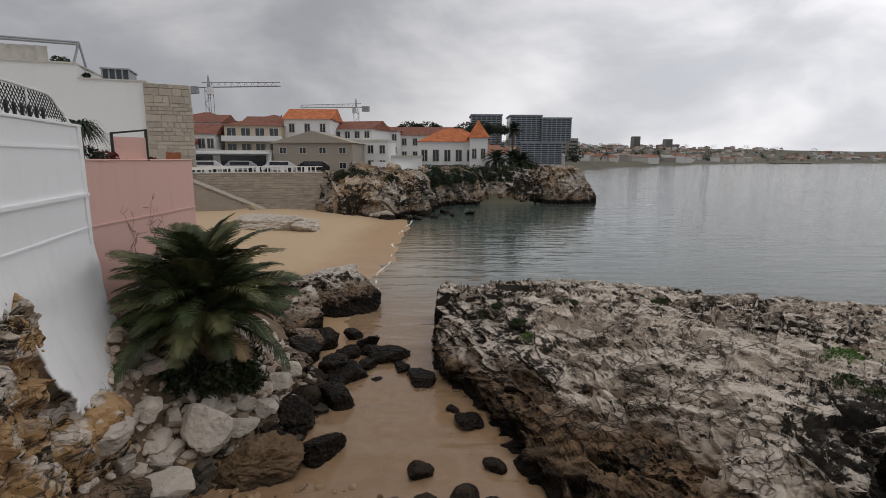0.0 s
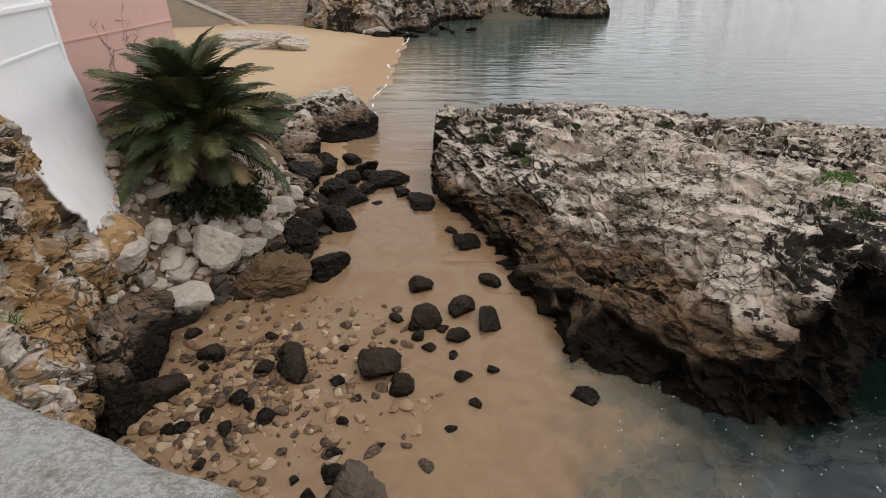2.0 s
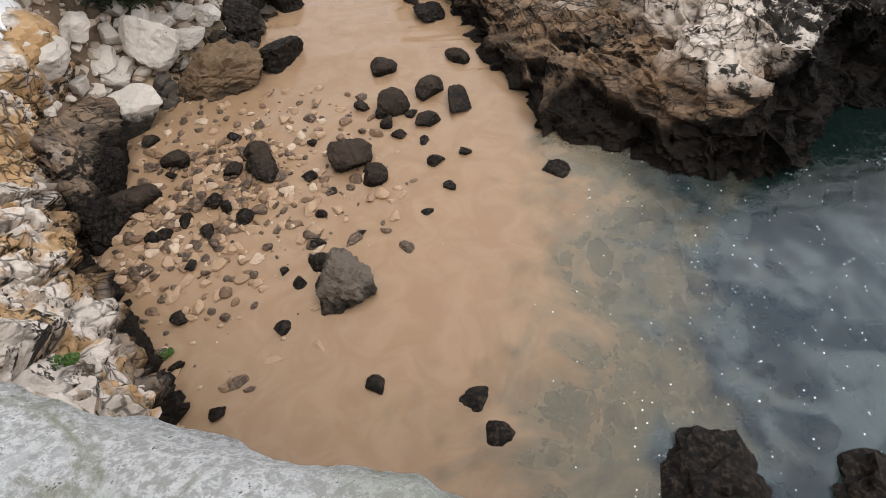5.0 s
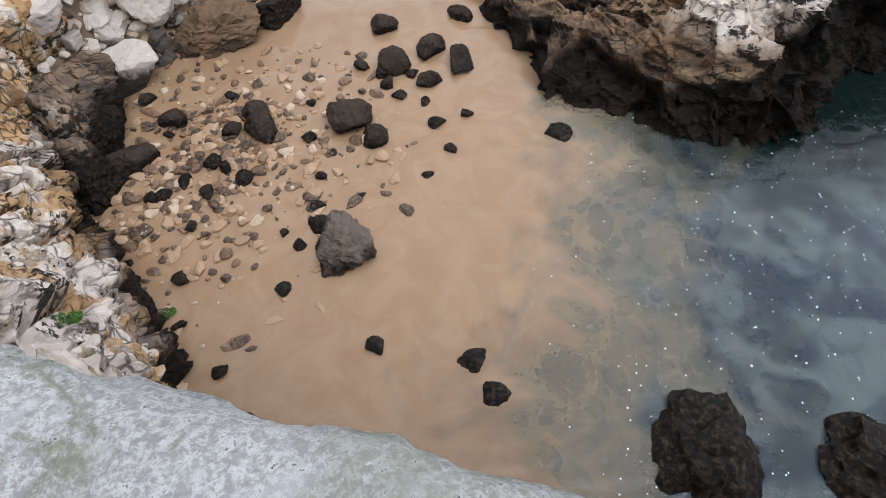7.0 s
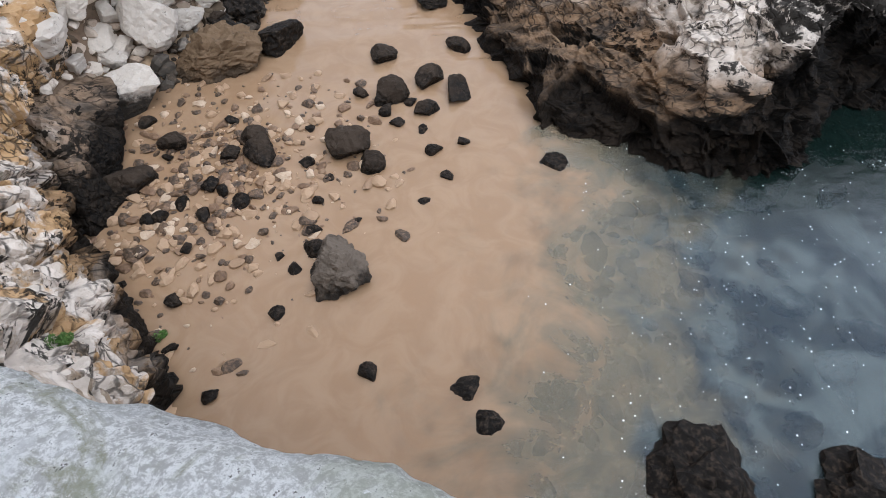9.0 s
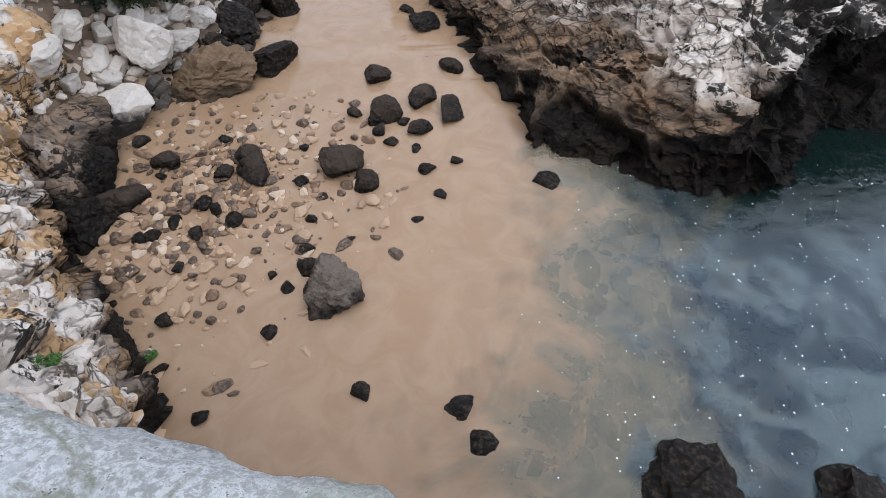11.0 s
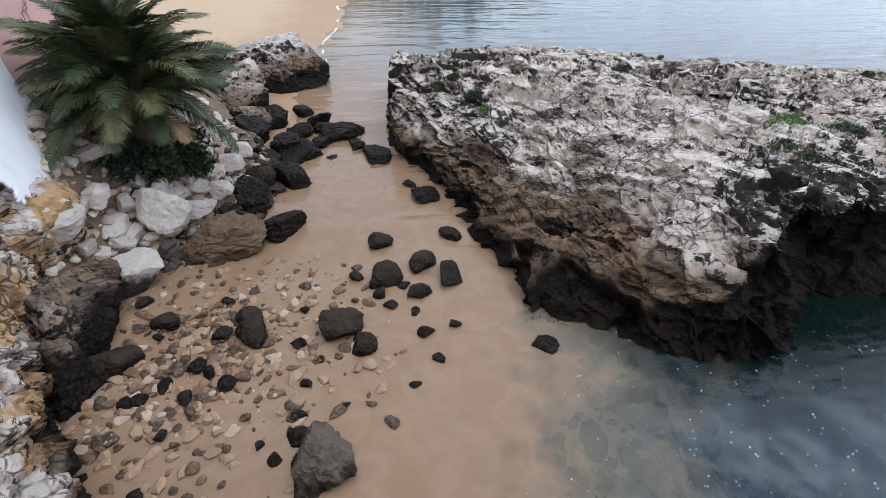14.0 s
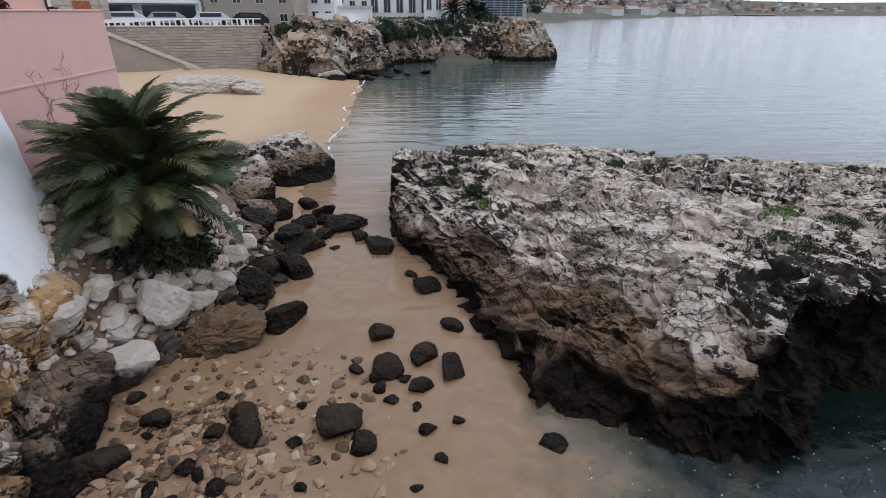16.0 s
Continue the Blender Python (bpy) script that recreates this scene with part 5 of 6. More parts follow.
def hotel(x0, x1, y, z0, z1, label):
    """A slatted grey block: floors of dark glass behind thin pale louvres."""
    ob = thing("hotel_block", label, "building", pose((x0 + x1) / 2, y, z0), "hotel blocks")
    w, h = x1 - x0, z1 - z0
    part("body", boxed(-w / 2, w / 2, 0.4, 16, 0, h), GLASS, ob)
    n = int(h / 0.9)
    for i in range(n + 1):
        part("louvre", boxed(-w / 2 - 0.3, w / 2 + 0.3, 0, 0.5, i * h / n - 0.22, i * h / n + 0.16), HOTELGREY, ob)
    for i in range(7):
        cx = -w / 2 + w * i / 6
        part("mullion", boxed(cx - 0.18, cx + 0.18, 0.1, 0.5, 0, h), HOTELGREY, ob)
    part("roof", boxed(-w / 2 - 0.4, w / 2 + 0.4, -0.1, 16.2, h, h + 0.6), HOTELGREY, ob)
    return ob


HOTELGREY = plain("blue_grey_louvres", (0.22, 0.25, 0.285), 0.6, 0.15, 0.4)
for x0, x1, z0, z1 in ((12.2, 25.2, 14, 25.6), (14, 27, 5, 14), (29.5, 43, 13, 25.6), (43, 55.5, 15, 24.4), (34, 52, 5, 14)):
    hotel(x0, x1, 230 + (x0 % 3), z0, z1, "grey hotel block with horizontal louvres")


def crane(x, y, z, h, jib, back, turn, label):
    ob = thing("tower_crane", label, "crane", pose(x, y, z, 0, 0, turn), "tower cranes")
    bm = bmesh.new()
    s = 0.8
    for dx in (-s, s):
        for dy in (-s, s):
            tube(bm, (dx, dy, 0), (dx, dy, h), 0.08, sides=5)
    k = 0
    while k * 2.0 < h - 2:
        a = -s if k % 2 else s
        tube(bm, (a, -s, k * 2.0), (-a, -s, k * 2.0 + 2), 0.055, sides=4)
        tube(bm, (-s, a, k * 2.0), (-s, -a, k * 2.0 + 2), 0.055, sides=4)
        k += 1
    part("mast", bm, STEEL, ob)
    bm = bmesh.new()
    for dy in (-0.5, 0.5):
        tube(bm, (-back, dy, h), (jib, dy, h), 0.09, sides=5)
    tube(bm, (-2, 0, h + 1.3), (jib, 0, h + 1.0), 0.11, sides=5)
    n = int(jib / 2)
    for i in range(n):
        tube(bm, (i * 2, 0.5, h), (i * 2 + 1, 0, h + 1.1), 0.07, sides=4)
        tube(bm, (i * 2 + 1, 0, h + 1.1), (i * 2 + 2, -0.5, h), 0.07, sides=4)
    part("jib", bm, STEEL, ob)
    part("counterweight", boxed(-back, -back + 2.6, -0.8, 0.8, h - 1.6, h + 0.3), STEEL, ob)
    part("tower_top", tube(bmesh.new(), (0, 0, h), (0, 0, h + 3.2), 0.5, 0.15, 6), STEEL, ob)
    part("cab", boxed(0.3, 1.8, -1.6, -0.5, h - 2, h - 0.2), HOUSEWHITE, ob)
    return ob


crane(-65.5, 150, 8, 18.5, 21, 6, -8, "grey lattice tower crane on a building site")
crane(-32.7, 200, 9, 17.0, 22, 5, 172, "pale tower crane far behind the houses")


def far_town():
    """Roofs and walls of the distant town on the far shore."""
    r = np.random.RandomState(12)
    vs, fs, rv, rf = [], [], [], []
    placed = 0
    while placed < 900:
        if placed < 260:
            x, y = r.uniform(-130, 70), r.uniform(115, 330)
        else:
            a, d = r.uniform(-0.15, 0.74), r.uniform(420, 2300)
            x, y = math.sin(a) * d, math.cos(a) * d
        e = float(reach(TOWN, np.array(x), np.array(y)))
        if e < 6 or (8 < x < 62 and y < 260):
            continue
        z = float(ground_height(x, y))
        s = 1.0 if y < 350 else 1.5
        w, d, h = r.uniform(6, 13) * s, r.uniform(6, 10) * s, r.uniform(3.2, 6.5) * (1.0 if y < 350 else 1.25)
        k = len(vs)
        x0, x1, y0, y1 = x - w / 2, x + w / 2, y - d / 2, y + d / 2
        vs += [(x0, y0, z - 3), (x1, y0, z - 3), (x1, y1, z - 3), (x0, y1, z - 3), (x0, y0, z + h), (x1, y0, z + h), (x1, y1, z + h), (x0, y1, z + h)]
        fs += [(k, k + 1, k + 5, k + 4), (k + 1, k + 2, k + 6, k + 5), (k + 2, k + 3, k + 7, k + 6), (k + 3, k, k + 4, k + 7), (k + 4, k + 5, k + 6, k + 7)]
        k = len(rv)
        o = 0.4
        rv += [(x0 - o, y0 - o, z + h), (x1 + o, y0 - o, z + h), (x1 + o, y1 + o, z + h), (x0 - o, y1 + o, z + h), (x0 + w * 0.15, y, z + h + 1.9 * s), (x1 - w * 0.15, y, z + h + 1.9 * s)]
        rf += [(k, k + 1, k + 5, k + 4), (k + 2, k + 3, k + 4, k + 5), (k + 1, k + 2, k + 5), (k + 3, k, k + 4)]
        placed += 1
    town = thing("far_town", "hazy white houses with red roofs on distant hills", "town", kind="stuff")
    ob = new("walls", mesh_of("walls", vs, fs, TOWNWALL, False))
    ob.parent = town
    ob = new("roofs", mesh_of("roofs", rv, rf, TOWNROOF, False))
    ob.parent = town


def town_material(name, a, b, c):
    n = Tree(name)
    i = n.island()
    base = n.mix(n.span(i, 0.3, 0.5), a, b)
    base = n.mix(n.span(i, 0.7, 0.8), base, c)
    return n.done(base, 0.9)


TOWNWALL = town_material("town_walls", (0.62, 0.62, 0.62), (0.48, 0.45, 0.40), (0.28, 0.26, 0.24))
TOWNROOF = town_material("town_roofs", (0.30, 0.14, 0.09), (0.27, 0.2, 0.16), (0.38, 0.37, 0.36))
far_town()


def crown(name, blobs, material, leaf, per, seed):
    """A crown of many small leaf clumps round several centres."""
    r = np.random.RandomState(seed)
    vs, fs = [], []
    for cx, cy, cz, rad, squash in blobs:
        for _ in range(per):
            d = r.normal(size=3)
            d /= np.linalg.norm(d)
            p = np.array([cx, cy, cz]) + d * rad * (0.55 + 0.5 * r.rand()) * [1, 1, squash]
            a, b = r.normal(size=3), r.normal(size=3)
            a *= leaf / np.linalg.norm(a)
            b *= leaf * 0.6 / np.linalg.norm(b)
            k = len(vs)
            vs += [p - a, p - b, p + a, p + b]
            fs.append((k, k + 1, k + 2, k + 3))
    return mesh_of(name, np.array(vs), fs, material, False)


def far_trees():
    r = np.random.RandomState(17)
    blobs = []
    while len(blobs) < 420:
        if len(blobs) < 150:
            x, y = r.uniform(-140, 90), r.uniform(120, 360)
            rad = r.uniform(2, 4)
        else:
            a, d = r.uniform(-0.15, 0.74), r.uniform(420, 2300)
            x, y = math.sin(a) * d, math.cos(a) * d
            rad = r.uniform(4, 10)
        if reach(TOWN, np.array(x), np.array(y)) > 8:
            blobs.append((x, y, float(ground_height(x, y)) + rad * 0.9, rad, 0.75))
    ob = new("far_woods", crown("far_woods", blobs, PINE, 1.1, 110, 3))
    tagged(ob, "dark trees scattered among distant houses", "trees", kind="stuff")


far_trees()

# ---- things on the terraces ----


def on_wall(s, o, z):
    p = CORNER + ALONG * s + OUT * o
    return (p[0], p[1], z)


def railing():
    """The wrought railing on the white wall: a mesh of diagonal bars under a swept rail, with a row of short pickets."""
    ob = thing("terrace_railing", "white and black lattice railing sweeping down at its end", "railing")
    top = [(-9.0, 8.32), (-4.0, 8.3), (-1.6, 8.26), (-1.2, 8.22), (-1.0, 8.12), (-0.85, 8.02), (-0.7, 7.98), (-0.55, 7.88), (-0.35, 7.78), (-0.3, 7.73)]
    pts = spline([(s, 0, z) for s, z in top], 60)
    bm = bmesh.new()
    for a, b in zip(pts[:-1], pts[1:]):
        tube(bm, on_wall(a[0], -0.05, a[2]), on_wall(b[0], -0.05, b[2]), 0.03, sides=6)
    part("top_rail", bm, HOUSEWHITE, ob, "white swept top rail")
    bm = bmesh.new()
    hs = np.interp(np.linspace(-9, -0.35, 200), pts[:, 0], pts[:, 2])
    ss = np.linspace(-9, -0.35, 200)
    for lean in (1, -1):
        for k in np.arange(-10.5, 1.2, 0.12):
            seg = [(s, 7.74 + lean * (s - k)) for s in np.linspace(k - 1.1, k + 1.1, 45)]
            seg = [(s, z) for s, z in seg if -6.5 < s < -0.35 and 7.74 < z < float(np.interp(s, ss, hs))]
            if len(seg) > 1:
                tube(bm, on_wall(seg[0][0], -0.05, seg[0][1]), on_wall(seg[-1][0], -0.05, seg[-1][1]), 0.009, sides=4)
    part("lattice", bm, BLACK, ob, "thin black diagonal lattice")
    for i in range(16):
        s = -1.7 - 0.28 * i
        bm = tube(bmesh.new(), on_wall(s, 0.0, 7.73), on_wall(s, 0.0, 7.88), 0.03, sides=6)
        tube(bm, on_wall(s, 0.0, 7.88), on_wall(s, 0.0, 7.97), 0.045, 0.005, 6)
        part("picket", bm, BLACK, ob)
    for s in (-2.2, -4.6, -7.0):
        part("post", tube(bmesh.new(), on_wall(s, -0.05, 7.7), on_wall(s, -0.05, 8.3), 0.03, sides=8), HOUSEWHITE, ob)
    return ob


railing()


def strip_plant(name, x, y, z, count, length, material, label, seed, droop=0.6, wide=0.03):
    """A tuft of arching strap leaves."""
    r = np.random.RandomState(seed)
    vs, fs = [], []
    for i in range(count):
        a, up, ll = r.uniform(0, 6.28), r.uniform(0.35, 1.0), length * r.uniform(0.6, 1.1)
        out = np.array([math.cos(a), math.sin(a), 0])
        side = np.array([-math.sin(a), math.cos(a), 0]) * wide
        t = np.linspace(0, 1, 6)
        p = out * (ll * (1 - 0.5 * up) * t)[:, None] + np.array([0, 0, 1]) * (ll * (up * t - droop * t**2.2))[:, None] + np.array([x, y, z]) + r.normal(size=3) * [0.06, 0.06, 0.02]
        for k in range(5):
            b = len(vs)
            vs += [p[k] - side * (1 - t[k]), p[k] + side * (1 - t[k]), p[k + 1] + side * (1 - t[k + 1]), p[k + 1] - side * (1 - t[k + 1])]
            fs.append((b, b + 1, b + 2, b + 3))
    return tagged(new(name, mesh_of(name, np.array(vs), fs, material, False)), label, "plant")


# terrace planting behind the pink wall
cordyline = thing("terrace_palm", "small drooping palm in the terrace bed", "palm tree")
part("trunk", tube(bmesh.new(), (-8.75, 12.6, 6.5), (-8.7, 12.65, 7.65), 0.11, 0.08, 9), TRUNK, cordyline)
ob = strip_plant("leaves", -8.7, 12.65, 7.66, 280, 0.95, PINE, "", 4, 1.0, 0.035)
ob.parent = cordyline
del ob["category"]
RED = plain("dark_red_bracts", (0.12, 0.03, 0.025), 0.8, 0.4, 5)
for i, (x, y, z, rad) in enumerate([(-8.75, 12.9, 7.05, 0.35), (-8.7, 13.5, 6.98, 0.33), (-8.75, 14.1, 6.95, 0.3), (-8.8, 15.8, 6.9, 0.18)]):
    tagged(new("shrub", crown("shrub", [(x, y, z, rad, 0.7)], RED if i % 2 else PINE, 0.05, 420, 40 + i)), "dark reddish shrub in the terrace bed", "shrub", "terrace shrubs")
screen = thing("folding_screen", "dark metal framed screen with a pinkish panel", "screen", pose(-8.62, 13.7, 6.93, 0, 0, 64))
part("panel", boxed(0.04, 0.96, -0.01, 0.01, 0.0, 0.62), PINK, screen)
for x0, x1, z0, z1 in ((0, 0.05, 0, 0.72), (0.95, 1.0, -0.0, 0.85)):
    part("post", boxed(x0, x1, -0.03, 0.03, z0, z1), BLACK, screen)
bm = bmesh.new()
tube(bm, (0, 0, 0.70), (1.0, 0, 0.83), 0.025, sides=6)
part("top_bar", bm, BLACK, screen)
# roof furniture on the upper house
swing = thing("roof_pergola", "grey tubular roof frame with a pale canvas", "pergola", upper.matrix_basis.copy())
L = upper_len
for a, b in (((-6, 1.2, 12.15), (L * 0.54, 1.2, 12.0)), ((L * 0.54, 1.2, 12.0), (L * 0.50, 0.9, 10.9)), ((L * 0.54, 1.2, 12.0), (L * 0.555, 1.6, 10.9)), ((-6, 1.0, 12.02), (L * 0.54, 1.0, 11.88))):
    part("tube", tube(bmesh.new(), a, b, 0.05, sides=8), STEEL, swing)
cloth = np.stack(np.meshgrid(np.linspace(-6, L * 0.34, 120), np.linspace(10.95, 11.75, 6), indexing="ij"), -1)
cv = np.stack([cloth[..., 0], 1.1 + 0.05 * np.sin(cloth[..., 0] * 14), cloth[..., 1]], -1)
ob = new("canvas", mesh_of("canvas", cv.reshape(-1, 3), grid_faces(120, 6), TRIM))
ob.parent = swing
planter = thing("roof_planter", "dark potted plant on the roof edge", "plant", upper.matrix_basis.copy())
for i, (x, rad) in enumerate(((L * 0.42, 0.22), (L * 0.47, 0.2), (L * 0.60, 0.16))):
    ob = new("leaves", crown("leaves", [(x, 0.5, 11.1 if i < 2 else 10.5, rad, 0.8)], PINE, 0.05, 200, 60 + i))
    ob.parent = planter
shed = thing("roof_hut", "low grey glazed hut on the roof", "hut", upper.matrix_basis.copy())
part("body", boxed(L * 0.68, L * 0.86, 1.0, 2.5, 10.3, 10.9), GLASS, shed)
part("roof", boxed(L * 0.67, L * 0.87, 0.9, 2.6, 10.9, 10.96), STEEL, shed)
for i in range(5):
    part("post", boxed(L * (0.68 + 0.045 * i) - 0.03, L * (0.68 + 0.045 * i) + 0.03, 0.96, 1.0, 10.3, 10.9), STEEL, shed)
# dead creeper on the pink wall
creeper = thing("creeper", "bare dead creeper stems climbing the pink wall", "creeper")
r = np.random.RandomState(6)
for k in range(5):
    y, z = 13.8 + r.uniform(-0.3, 0.9), 4.2
    bm = bmesh.new()
    for i in range(22):
        y2, z2 = y + r.normal() * 0.09, z + r.uniform(0.02, 0.12)
        tube(bm, (-8.18, y, z), (-8.18, y2, z2), 0.008 * (1 - i / 30), sides=5)
        if r.rand() < 0.35:
            tube(bm, (-8.18, y2, z2), (-8.15, y2 + r.normal() * 0.2, z2 + r.uniform(0, 0.15)), 0.006, sides=4)
        y, z = y2, z2
    part("stem", bm, TRUNK, creeper)

# ---- weeds and grass ----


def weed(x, y, z, rad, label, material=None, count=420, leaf=0.035, seed=0):
    return tagged(new("weed", crown("weed", [(x, y, z, rad, 0.55), (x + rad * 0.7, y + rad * 0.4, z, rad * 0.7, 0.5)], material or GRASS, leaf, count, seed)), label, "weed", "weeds on the rocks")


def ground_hit(ob, x, y):
    ok, at, _, _ = ob.ray_cast(Vector((x, y, 20)), Vector((0, 0, -1)))
    return at.z if ok else 0.0


slab_ob, cliff_ob = bpy.data.objects["rock_slab"], bpy.data.objects["cliff"]
for i, (x, y, rad) in enumerate([(2.6, 14.6, 0.30), (2.3, 15.2, 0.22), (1.3, 16.2, 0.28), (1.8, 16.6, 0.22), (9.4, 11.6, 0.42), (10.2, 11.5, 0.45), (10.9, 11.3, 0.4), (8.6, 10.4, 0.3), (8.9, 9.9, 0.28), (4.1, 16.2, 0.22), (7.5, 17.4, 0.3), (12.0, 11.2, 0.4)]):
    weed(x, y, ground_hit(slab_ob, x, y) + rad * 0.15, rad, "green weeds growing in a crack of the slab", GRASS if i in (0, 4, 5) else LEAF, 500, 0.04, i)
for i, (x, y, rad) in enumerate([(-3.62, 2.75, 0.11), (-3.85, 3.9, 0.10), (-3.2, 2.2, 0.07)]):
    weed(x, y, ground_hit(cliff_ob, x, y) + rad * 0.3, rad, "small green tuft on the cliff", GRASS, 260, 0.02, 30 + i)
for i, (x, y) in enumerate([(-7.0, 12.6), (-6.5, 12.2), (-6.9, 11.9), (-6.2, 12.5), (-7.3, 13.0), (-6.4, 11.6)]):
    weed(x, y, float(ground_height(x, y)) + 0.15, 0.5, "dark ivy and weeds under the palm", LEAF if i % 2 else PINE, 700, 0.06, 50 + i)
for i, (x, y, z, rad) in enumerate([(-5.5, 11.7, 1.75, 0.5), (-6.1, 11.5, 1.95, 0.55), (-6.7, 11.5, 2.1, 0.6), (-4.95, 12.3, 1.5, 0.45), (-6.5, 12.2, 2.2, 0.7), (-7.3, 12.1, 2.6, 0.7), (-5.2, 12.6, 1.9, 0.6), (-7.2, 13.0, 3.2, 0.8)]):
    tagged(new("shrub", crown("shrub", [(x, y, z, rad, 0.8), (x - rad * 0.5, y + 0.2, z + 0.1, rad * 0.8, 0.7)], PINE if i % 3 else LEAF, 0.07, 800, 300 + i)), "dark tangled shrub at the foot of the palm", "shrub", "undergrowth of the palm")
for i, (x, y) in enumerate([(-5.9, 5.2), (-6.0, 5.9), (-5.6, 4.6)]):
    strip_plant("grass_tuft", x, y, ground_hit(cliff_ob, x, y), 40, 0.45, GRASS, "wiry grass tuft on the clay cliff", 70 + i, 0.7, 0.008)

# ---- headland planting, balustrades and cars ----
for i, (x, y, z, rad) in enumerate([(-12.5, 64.5, 5.0, 1.0), (-10.5, 64.2, 5.0, 1.2), (-9.3, 63.8, 4.7, 0.8), (-3.6, 72, 4.8, 1.2), (-2.4, 76, 4.9, 1.4), (-1.0, 81, 5.0, 1.5), (2.5, 85.5, 5.0, 1.7), (5.5, 86.5, 5.0, 1.6), (9.5, 87, 5.2, 1.9), (12.5, 87.5, 5.6, 2.0), (15, 88, 5.4, 1.5), (11, 86.2, 3.8, 1.5), (8.0, 85.6, 3.4, 1.3), (13.5, 86.2, 3.9, 1.2), (-6.8, 65, 4.6, 0.8), (0.8, 82.5, 4.4, 1.2)]):
    tagged(new("bush", crown("bush", [(x, y, z, rad, 0.7), (x + rad, y + 0.3, z - 0.2, rad * 0.7, 0.7)], PINE if i % 3 else LEAF, 0.16, 520, 80 + i)), "dark green bush on the headland edge", "bush", "bushes on the headland")


r = np.random.RandomState(77)
for i in range(34):
    u = r.rand()
    x = -2.2 + 17.0 * u
    y = float(np.interp(x, [-2.6, 0, 6.5, 15], [71.5, 79.5, 84.6, 85.4])) + r.uniform(-0.4, 1.2)
    rad = r.uniform(0.7, 1.4)
    tagged(new("bush", crown("bush", [(x, y, r.uniform(3.6, 5.4), rad, 0.8), (x + rad * 0.6, y - 0.3, 3.9, rad * 0.6, 1.1)], PINE if i % 4 else LEAF, 0.15, 420, 180 + i)), "dark green bush hanging over the headland edge", "bush", "bushes on the headland")
for i, (x, y, z, rad) in enumerate([(-40, 128, 15.5, 3.2), (-36, 130, 15, 2.6), (-19, 135, 15, 2.4), (-9, 140, 15.5, 2.6), (-4, 142, 15.5, 2.8), (6, 138, 15, 3.0), (10, 140, 15.4, 3.0), (14, 139, 14.8, 2.6)]):
    pine = thing("pine_tree", "dark umbrella pine on the skyline", "tree", pose(x, y, 8), "pines on the skyline")
    part("trunk", tube(bmesh.new(), (0, 0, -2), (0.2, 0, z - 8), 0.3, 0.16, 8), TRUNK, pine)
    leaves = new("crown", crown("crown", [(0, 0, z - 8, rad, 0.5), (rad * 0.7, 0.4, z - 8.4, rad * 0.7, 0.5), (-rad * 0.8, 0.2, z - 8.6, rad * 0.6, 0.5)], PINE, 0.3, 420, 240 + i))
    leaves.parent = pine


def tall_palm(x, y, z, h, s, seed):
    ob = thing("palm_tree", "tall thin palm with a ragged crown by the villa", "palm tree", pose(x, y, z), "palms by the villa")
    part("trunk", tube(bmesh.new(), (0, 0, 0), (0.1, 0, h), 0.24, 0.17, 9), TRUNK, ob)
    r = np.random.RandomState(seed)
    for i in range(30):
        fr = new("frond", TALL[i % 3])
        fr.parent = ob
        fr.matrix_basis = pose(0.1, 0, h, 0, 0, i * 137.5) @ pose(0, 0, 0, r.uniform(-20, 20), -70 + 105 * i / 30 - 6, 0) @ Matrix.Diagonal((s, s, s, 1))
    return ob


TALL = [frond_mesh("frond", 50 + i, 2.2, PINE) for i in range(3)]
tall_palm(13.6, 104, 5, 7.5, 1.1, 1)
tall_palm(8.8, 88, 5, 1.8, 1.2, 2)
tall_palm(13.2, 88.5, 5, 1.4, 1.2, 3)
tall_palm(11.6, 89.5, 5, 2.2, 1.0, 4)
terr = thing("garden_wall", "white garden wall with steps below the villa", "wall", pose(-6.6, 74, 0))
part("wall", boxed(-3.6, 3.0, 0, 0.4, 3.8, 6.6), HOUSEWHITE, terr)
part("wall", boxed(-0.6, 2.0, -2.4, 0, 3.0, 5.6), HOUSEWHITE, terr)
part("step", boxed(-3.4, -0.6, -1.4, 0, 3.0, 4.6), HOUSEWHITE, terr)
part("opening", boxed(0.1, 1.2, -2.43, -2.38, 4.6, 5.2), GLASS, terr)
hedge = thing("hedge", "clipped dark hedge under the villa", "hedge", pose(1.8, 90.4, 5.2))
ob = new("leaves", crown("leaves", [(x, 0, 0.4, 0.6, 0.8) for x in np.arange(-6, 6.5, 0.7)], PINE, 0.12, 160, 5))
ob.parent = hedge
part("kerb", boxed(-6.5, 20, -1.5, -1.2, -0.6, 0.1), TRIM, hedge)


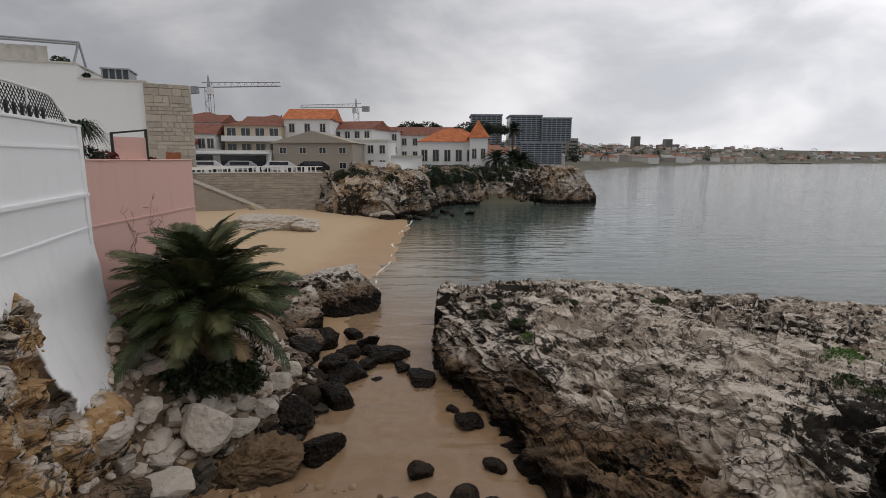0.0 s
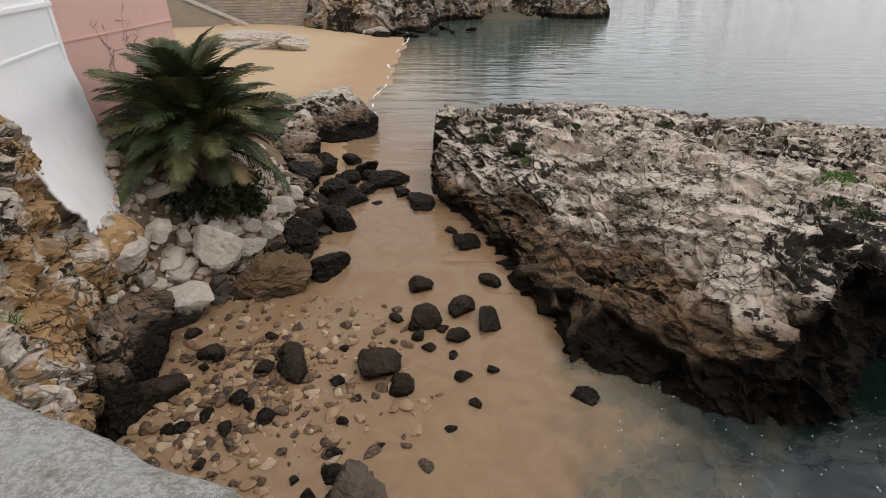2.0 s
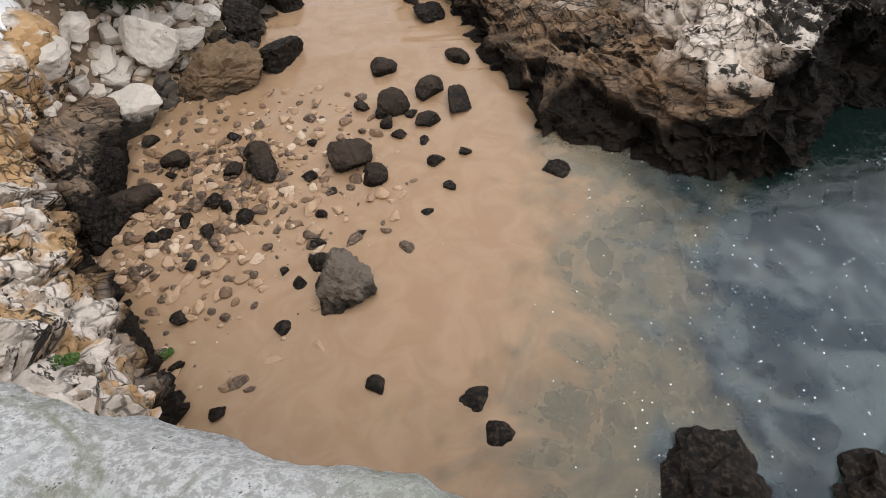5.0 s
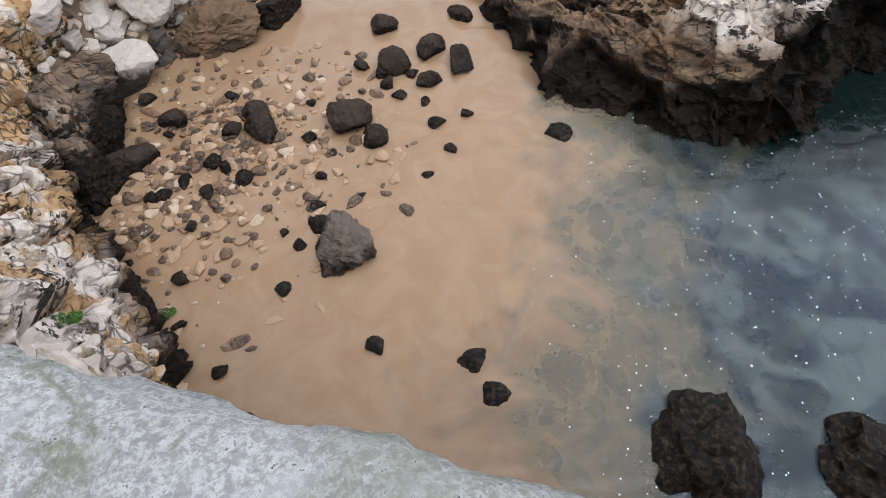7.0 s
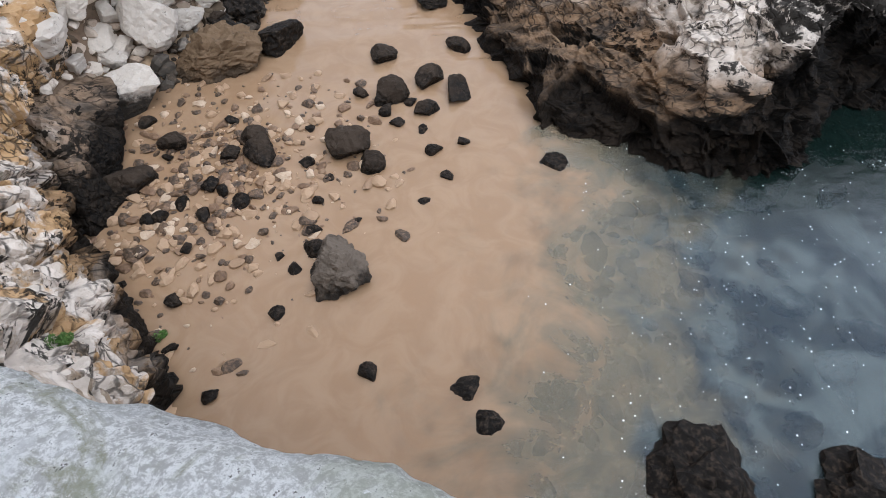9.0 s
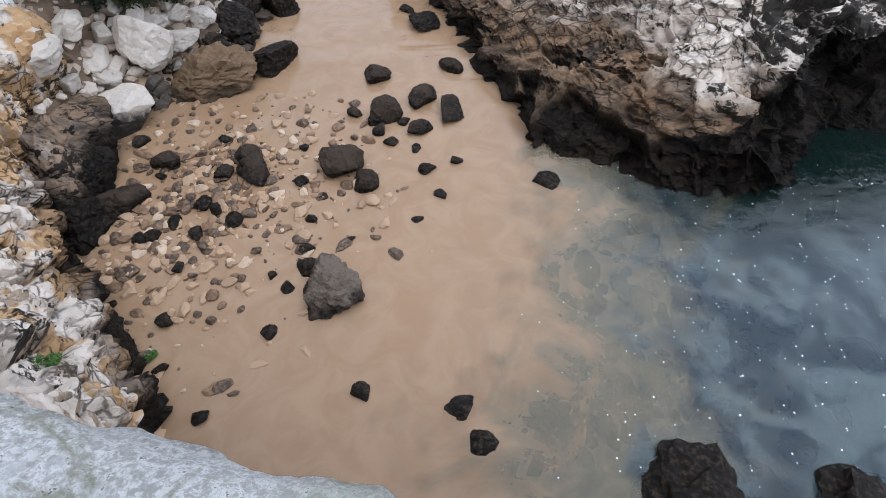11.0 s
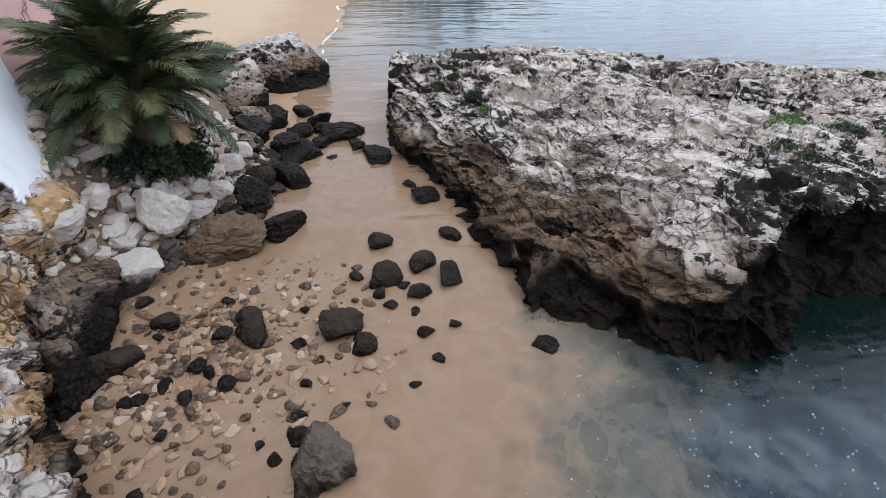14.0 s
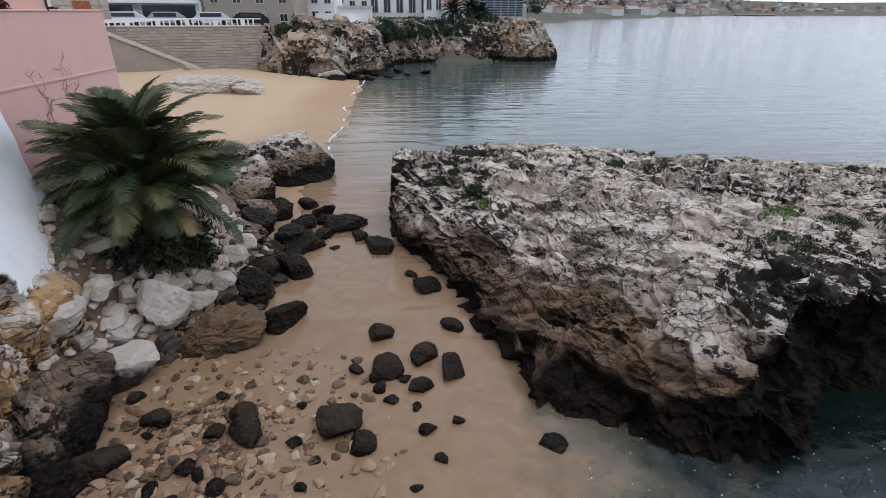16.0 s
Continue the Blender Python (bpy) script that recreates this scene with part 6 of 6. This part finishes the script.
def car(x, y, z, turn, w, h, paint, label):
    ob = thing("car", label, "car", pose(x, y, z, 0, 0, turn), "parked cars")
    bm = bmesh.new()
    side = [(-w / 2, 0.3), (-w / 2, 0.8), (-w / 2 + 0.5, 0.95), (-w / 2 + 1.0, h), (w / 2 - 0.9, h), (w / 2 - 0.2, 0.95), (w / 2, 0.85), (w / 2, 0.3)]
    a = [bm.verts.new((px, -0.85, pz)) for px, pz in side]
    b = [bm.verts.new((px, 0.85, pz)) for px, pz in side]
    bm.faces.new(a)
    bm.faces.new(b[::-1])
    for i in range(len(side)):
        bm.faces.new((a[i], b[i], b[(i + 1) % len(side)], a[(i + 1) % len(side)]))
    bmesh.ops.bevel(bm, geom=list(bm.edges), offset=0.06, segments=2, affect="EDGES")
    part("body", bm, paint, ob)
    part("window", boxed(-w / 2 + 1.05, w / 2 - 0.95, -0.87, -0.84, 0.98, h - 0.12), GLASS, ob)
    for px in (-w / 2 + 0.8, w / 2 - 0.8):
        part("wheel", tube(bmesh.new(), (px, -0.9, 0.32), (px, -0.68, 0.32), 0.32, sides=16), BLACK, ob)
    return ob


PAINT = [plain("white_car_paint", (0.7, 0.7, 0.7), 0.3, 0.02), plain("black_car_paint", (0.02, 0.02, 0.022), 0.25, 0.02), plain("silver_car_paint", (0.4, 0.41, 0.42), 0.3, 0.02)]
for i, (x, y, h) in enumerate([(-34.5, 66, 1.9), (-30.5, 67, 1.5), (-26.2, 67.5, 1.5), (-21.4, 68.2, 1.5), (-17.2, 69, 1.45)]):
    car(x, y, 5.2, 16, 4.3, h, PAINT[(1, 0, 2, 0, 1)[i]], ("black van", "white car", "silver car", "white car", "dark car")[i] + " parked behind the sea wall")
awning = thing("cafe_terrace", "cafe terrace with dark openings and white awnings", "cafe", pose(-31, 72, 5, 0, 0, 12))
part("body", boxed(-7, 7, 0.4, 4, 0, 3.0), HOUSEWHITE, awning)
part("opening", boxed(-6.4, -0.6, 0.3, 0.45, 0.2, 2.4), GLASS, awning)
part("opening", boxed(0.4, 6.4, 0.3, 0.45, 0.2, 2.4), GLASS, awning)
part("awning", boxed(-6.8, 6.8, -1.4, 0.4, 2.6, 2.75), HOUSEWHITE, awning)
part("roof", boxed(-7.1, 7.1, 0.3, 4.1, 3.0, 3.15), TRIM, awning)

# ---- breakwaters and far towers ----
for x, y, w, d, h in ((95, 410, 44, 12, 3.2), (255, 760, 110, 10, 3.0), (760, 1150, 90, 10, 3.0)):
    bm = boxed(-w / 2, w / 2, -d / 2, d / 2, -2, h, 0.8)
    ob = part("breakwater", bm, HEAD, None)
    ob.matrix_basis = pose(x, y, 0, 0, 0, 4)
    tagged(ob, "long low dark stone breakwater in the bay", "breakwater", "breakwaters")
for x, y, w, h in ((640, 1750, 24, 38), (760, 1780, 24, 36), (105, 470, 9, 24), (118, 480, 9, 21), (820, 1900, 60, 18)):
    z = float(ground_height(x, y))
    ob = thing("tower_block", "pale tower block on the far hills", "building", pose(x, y, z), "far tower blocks")
    part("body", boxed(-w / 2, w / 2, 0, w, -4, h), TOWNWALL, ob)
    for k in range(int(h / 3.2)):
        part("window_band", boxed(-w * 0.42, w * 0.42, -0.2, 0.3, 3.2 * k + 1.2, 3.2 * k + 2.6), GLASS, ob)

# ---- foam ----
FOAM = plain("white_sea_foam", (0.8, 0.8, 0.78), 0.8, 0.05, 8)


def foam_flecks():
    r = np.random.RandomState(9)
    vs, fs = [], []
    for i in range(420):
        x, y, s = r.uniform(1.6, 9), r.uniform(0.8, 7.5), r.uniform(0.005, 0.014)
        if 0.91 * x - 0.41 * y < -0.6 + r.rand() * 2.5:
            continue
        k = len(vs)
        vs += [(x + s * math.cos(a) * r.uniform(0.6, 1.3), y + s * math.sin(a) * r.uniform(0.6, 1.3), 0.006) for a in np.linspace(0, 5.2, 6)]
        fs.append(tuple(range(k, k + 6)))
    tagged(new("foam_flecks", mesh_of("foam_flecks", np.array(vs), fs, FOAM, False)), "white foam flecks floating on the water", "foam", kind="stuff")


foam_flecks()


def foam_line(points, width, seed, z=0.012):
    """A broken lace of foam along a wave's edge."""
    p = spline([(x, y, 0) for x, y in points], 700)
    r = np.random.RandomState(seed)
    vs, fs = [], []
    wob = fbm(p, 0.3, 4, seed)[:, None] * width * 4
    t = np.gradient(p, axis=0)
    t /= np.linalg.norm(t, axis=1, keepdims=True)
    side = np.stack([-t[:, 1], t[:, 0], 0 * t[:, 0]], 1)
    c = p + side * wob
    for i in range(699):
        w = width * (0.55 + vn(c[i : i + 1], 1.1, seed + 1)[0]) * r.uniform(0.7, 1.0)
        if w < width * 0.12:
            continue
        k = len(vs)
        vs += [c[i] - side[i] * w + (0, 0, z), c[i] + side[i] * w * r.uniform(0.3, 1) + (0, 0, z), c[i + 1] + side[i] * w * r.uniform(0.3, 1) + (0, 0, z), c[i + 1] - side[i] * w + (0, 0, z)]
        fs.append((k, k + 1, k + 2, k + 3))
    tagged(new("foam_line", mesh_of("foam_line", np.array(vs), fs, FOAM, False)), "thin broken line of white foam at the water's edge", "foam", kind="stuff")


foam_line([(-3.1, 26), (-3.9, 30), (-3.6, 36), (-4.1, 42), (-4.2, 47), (-3.8, 54), (-3.4, 60)], 0.10, 3, 0.03)
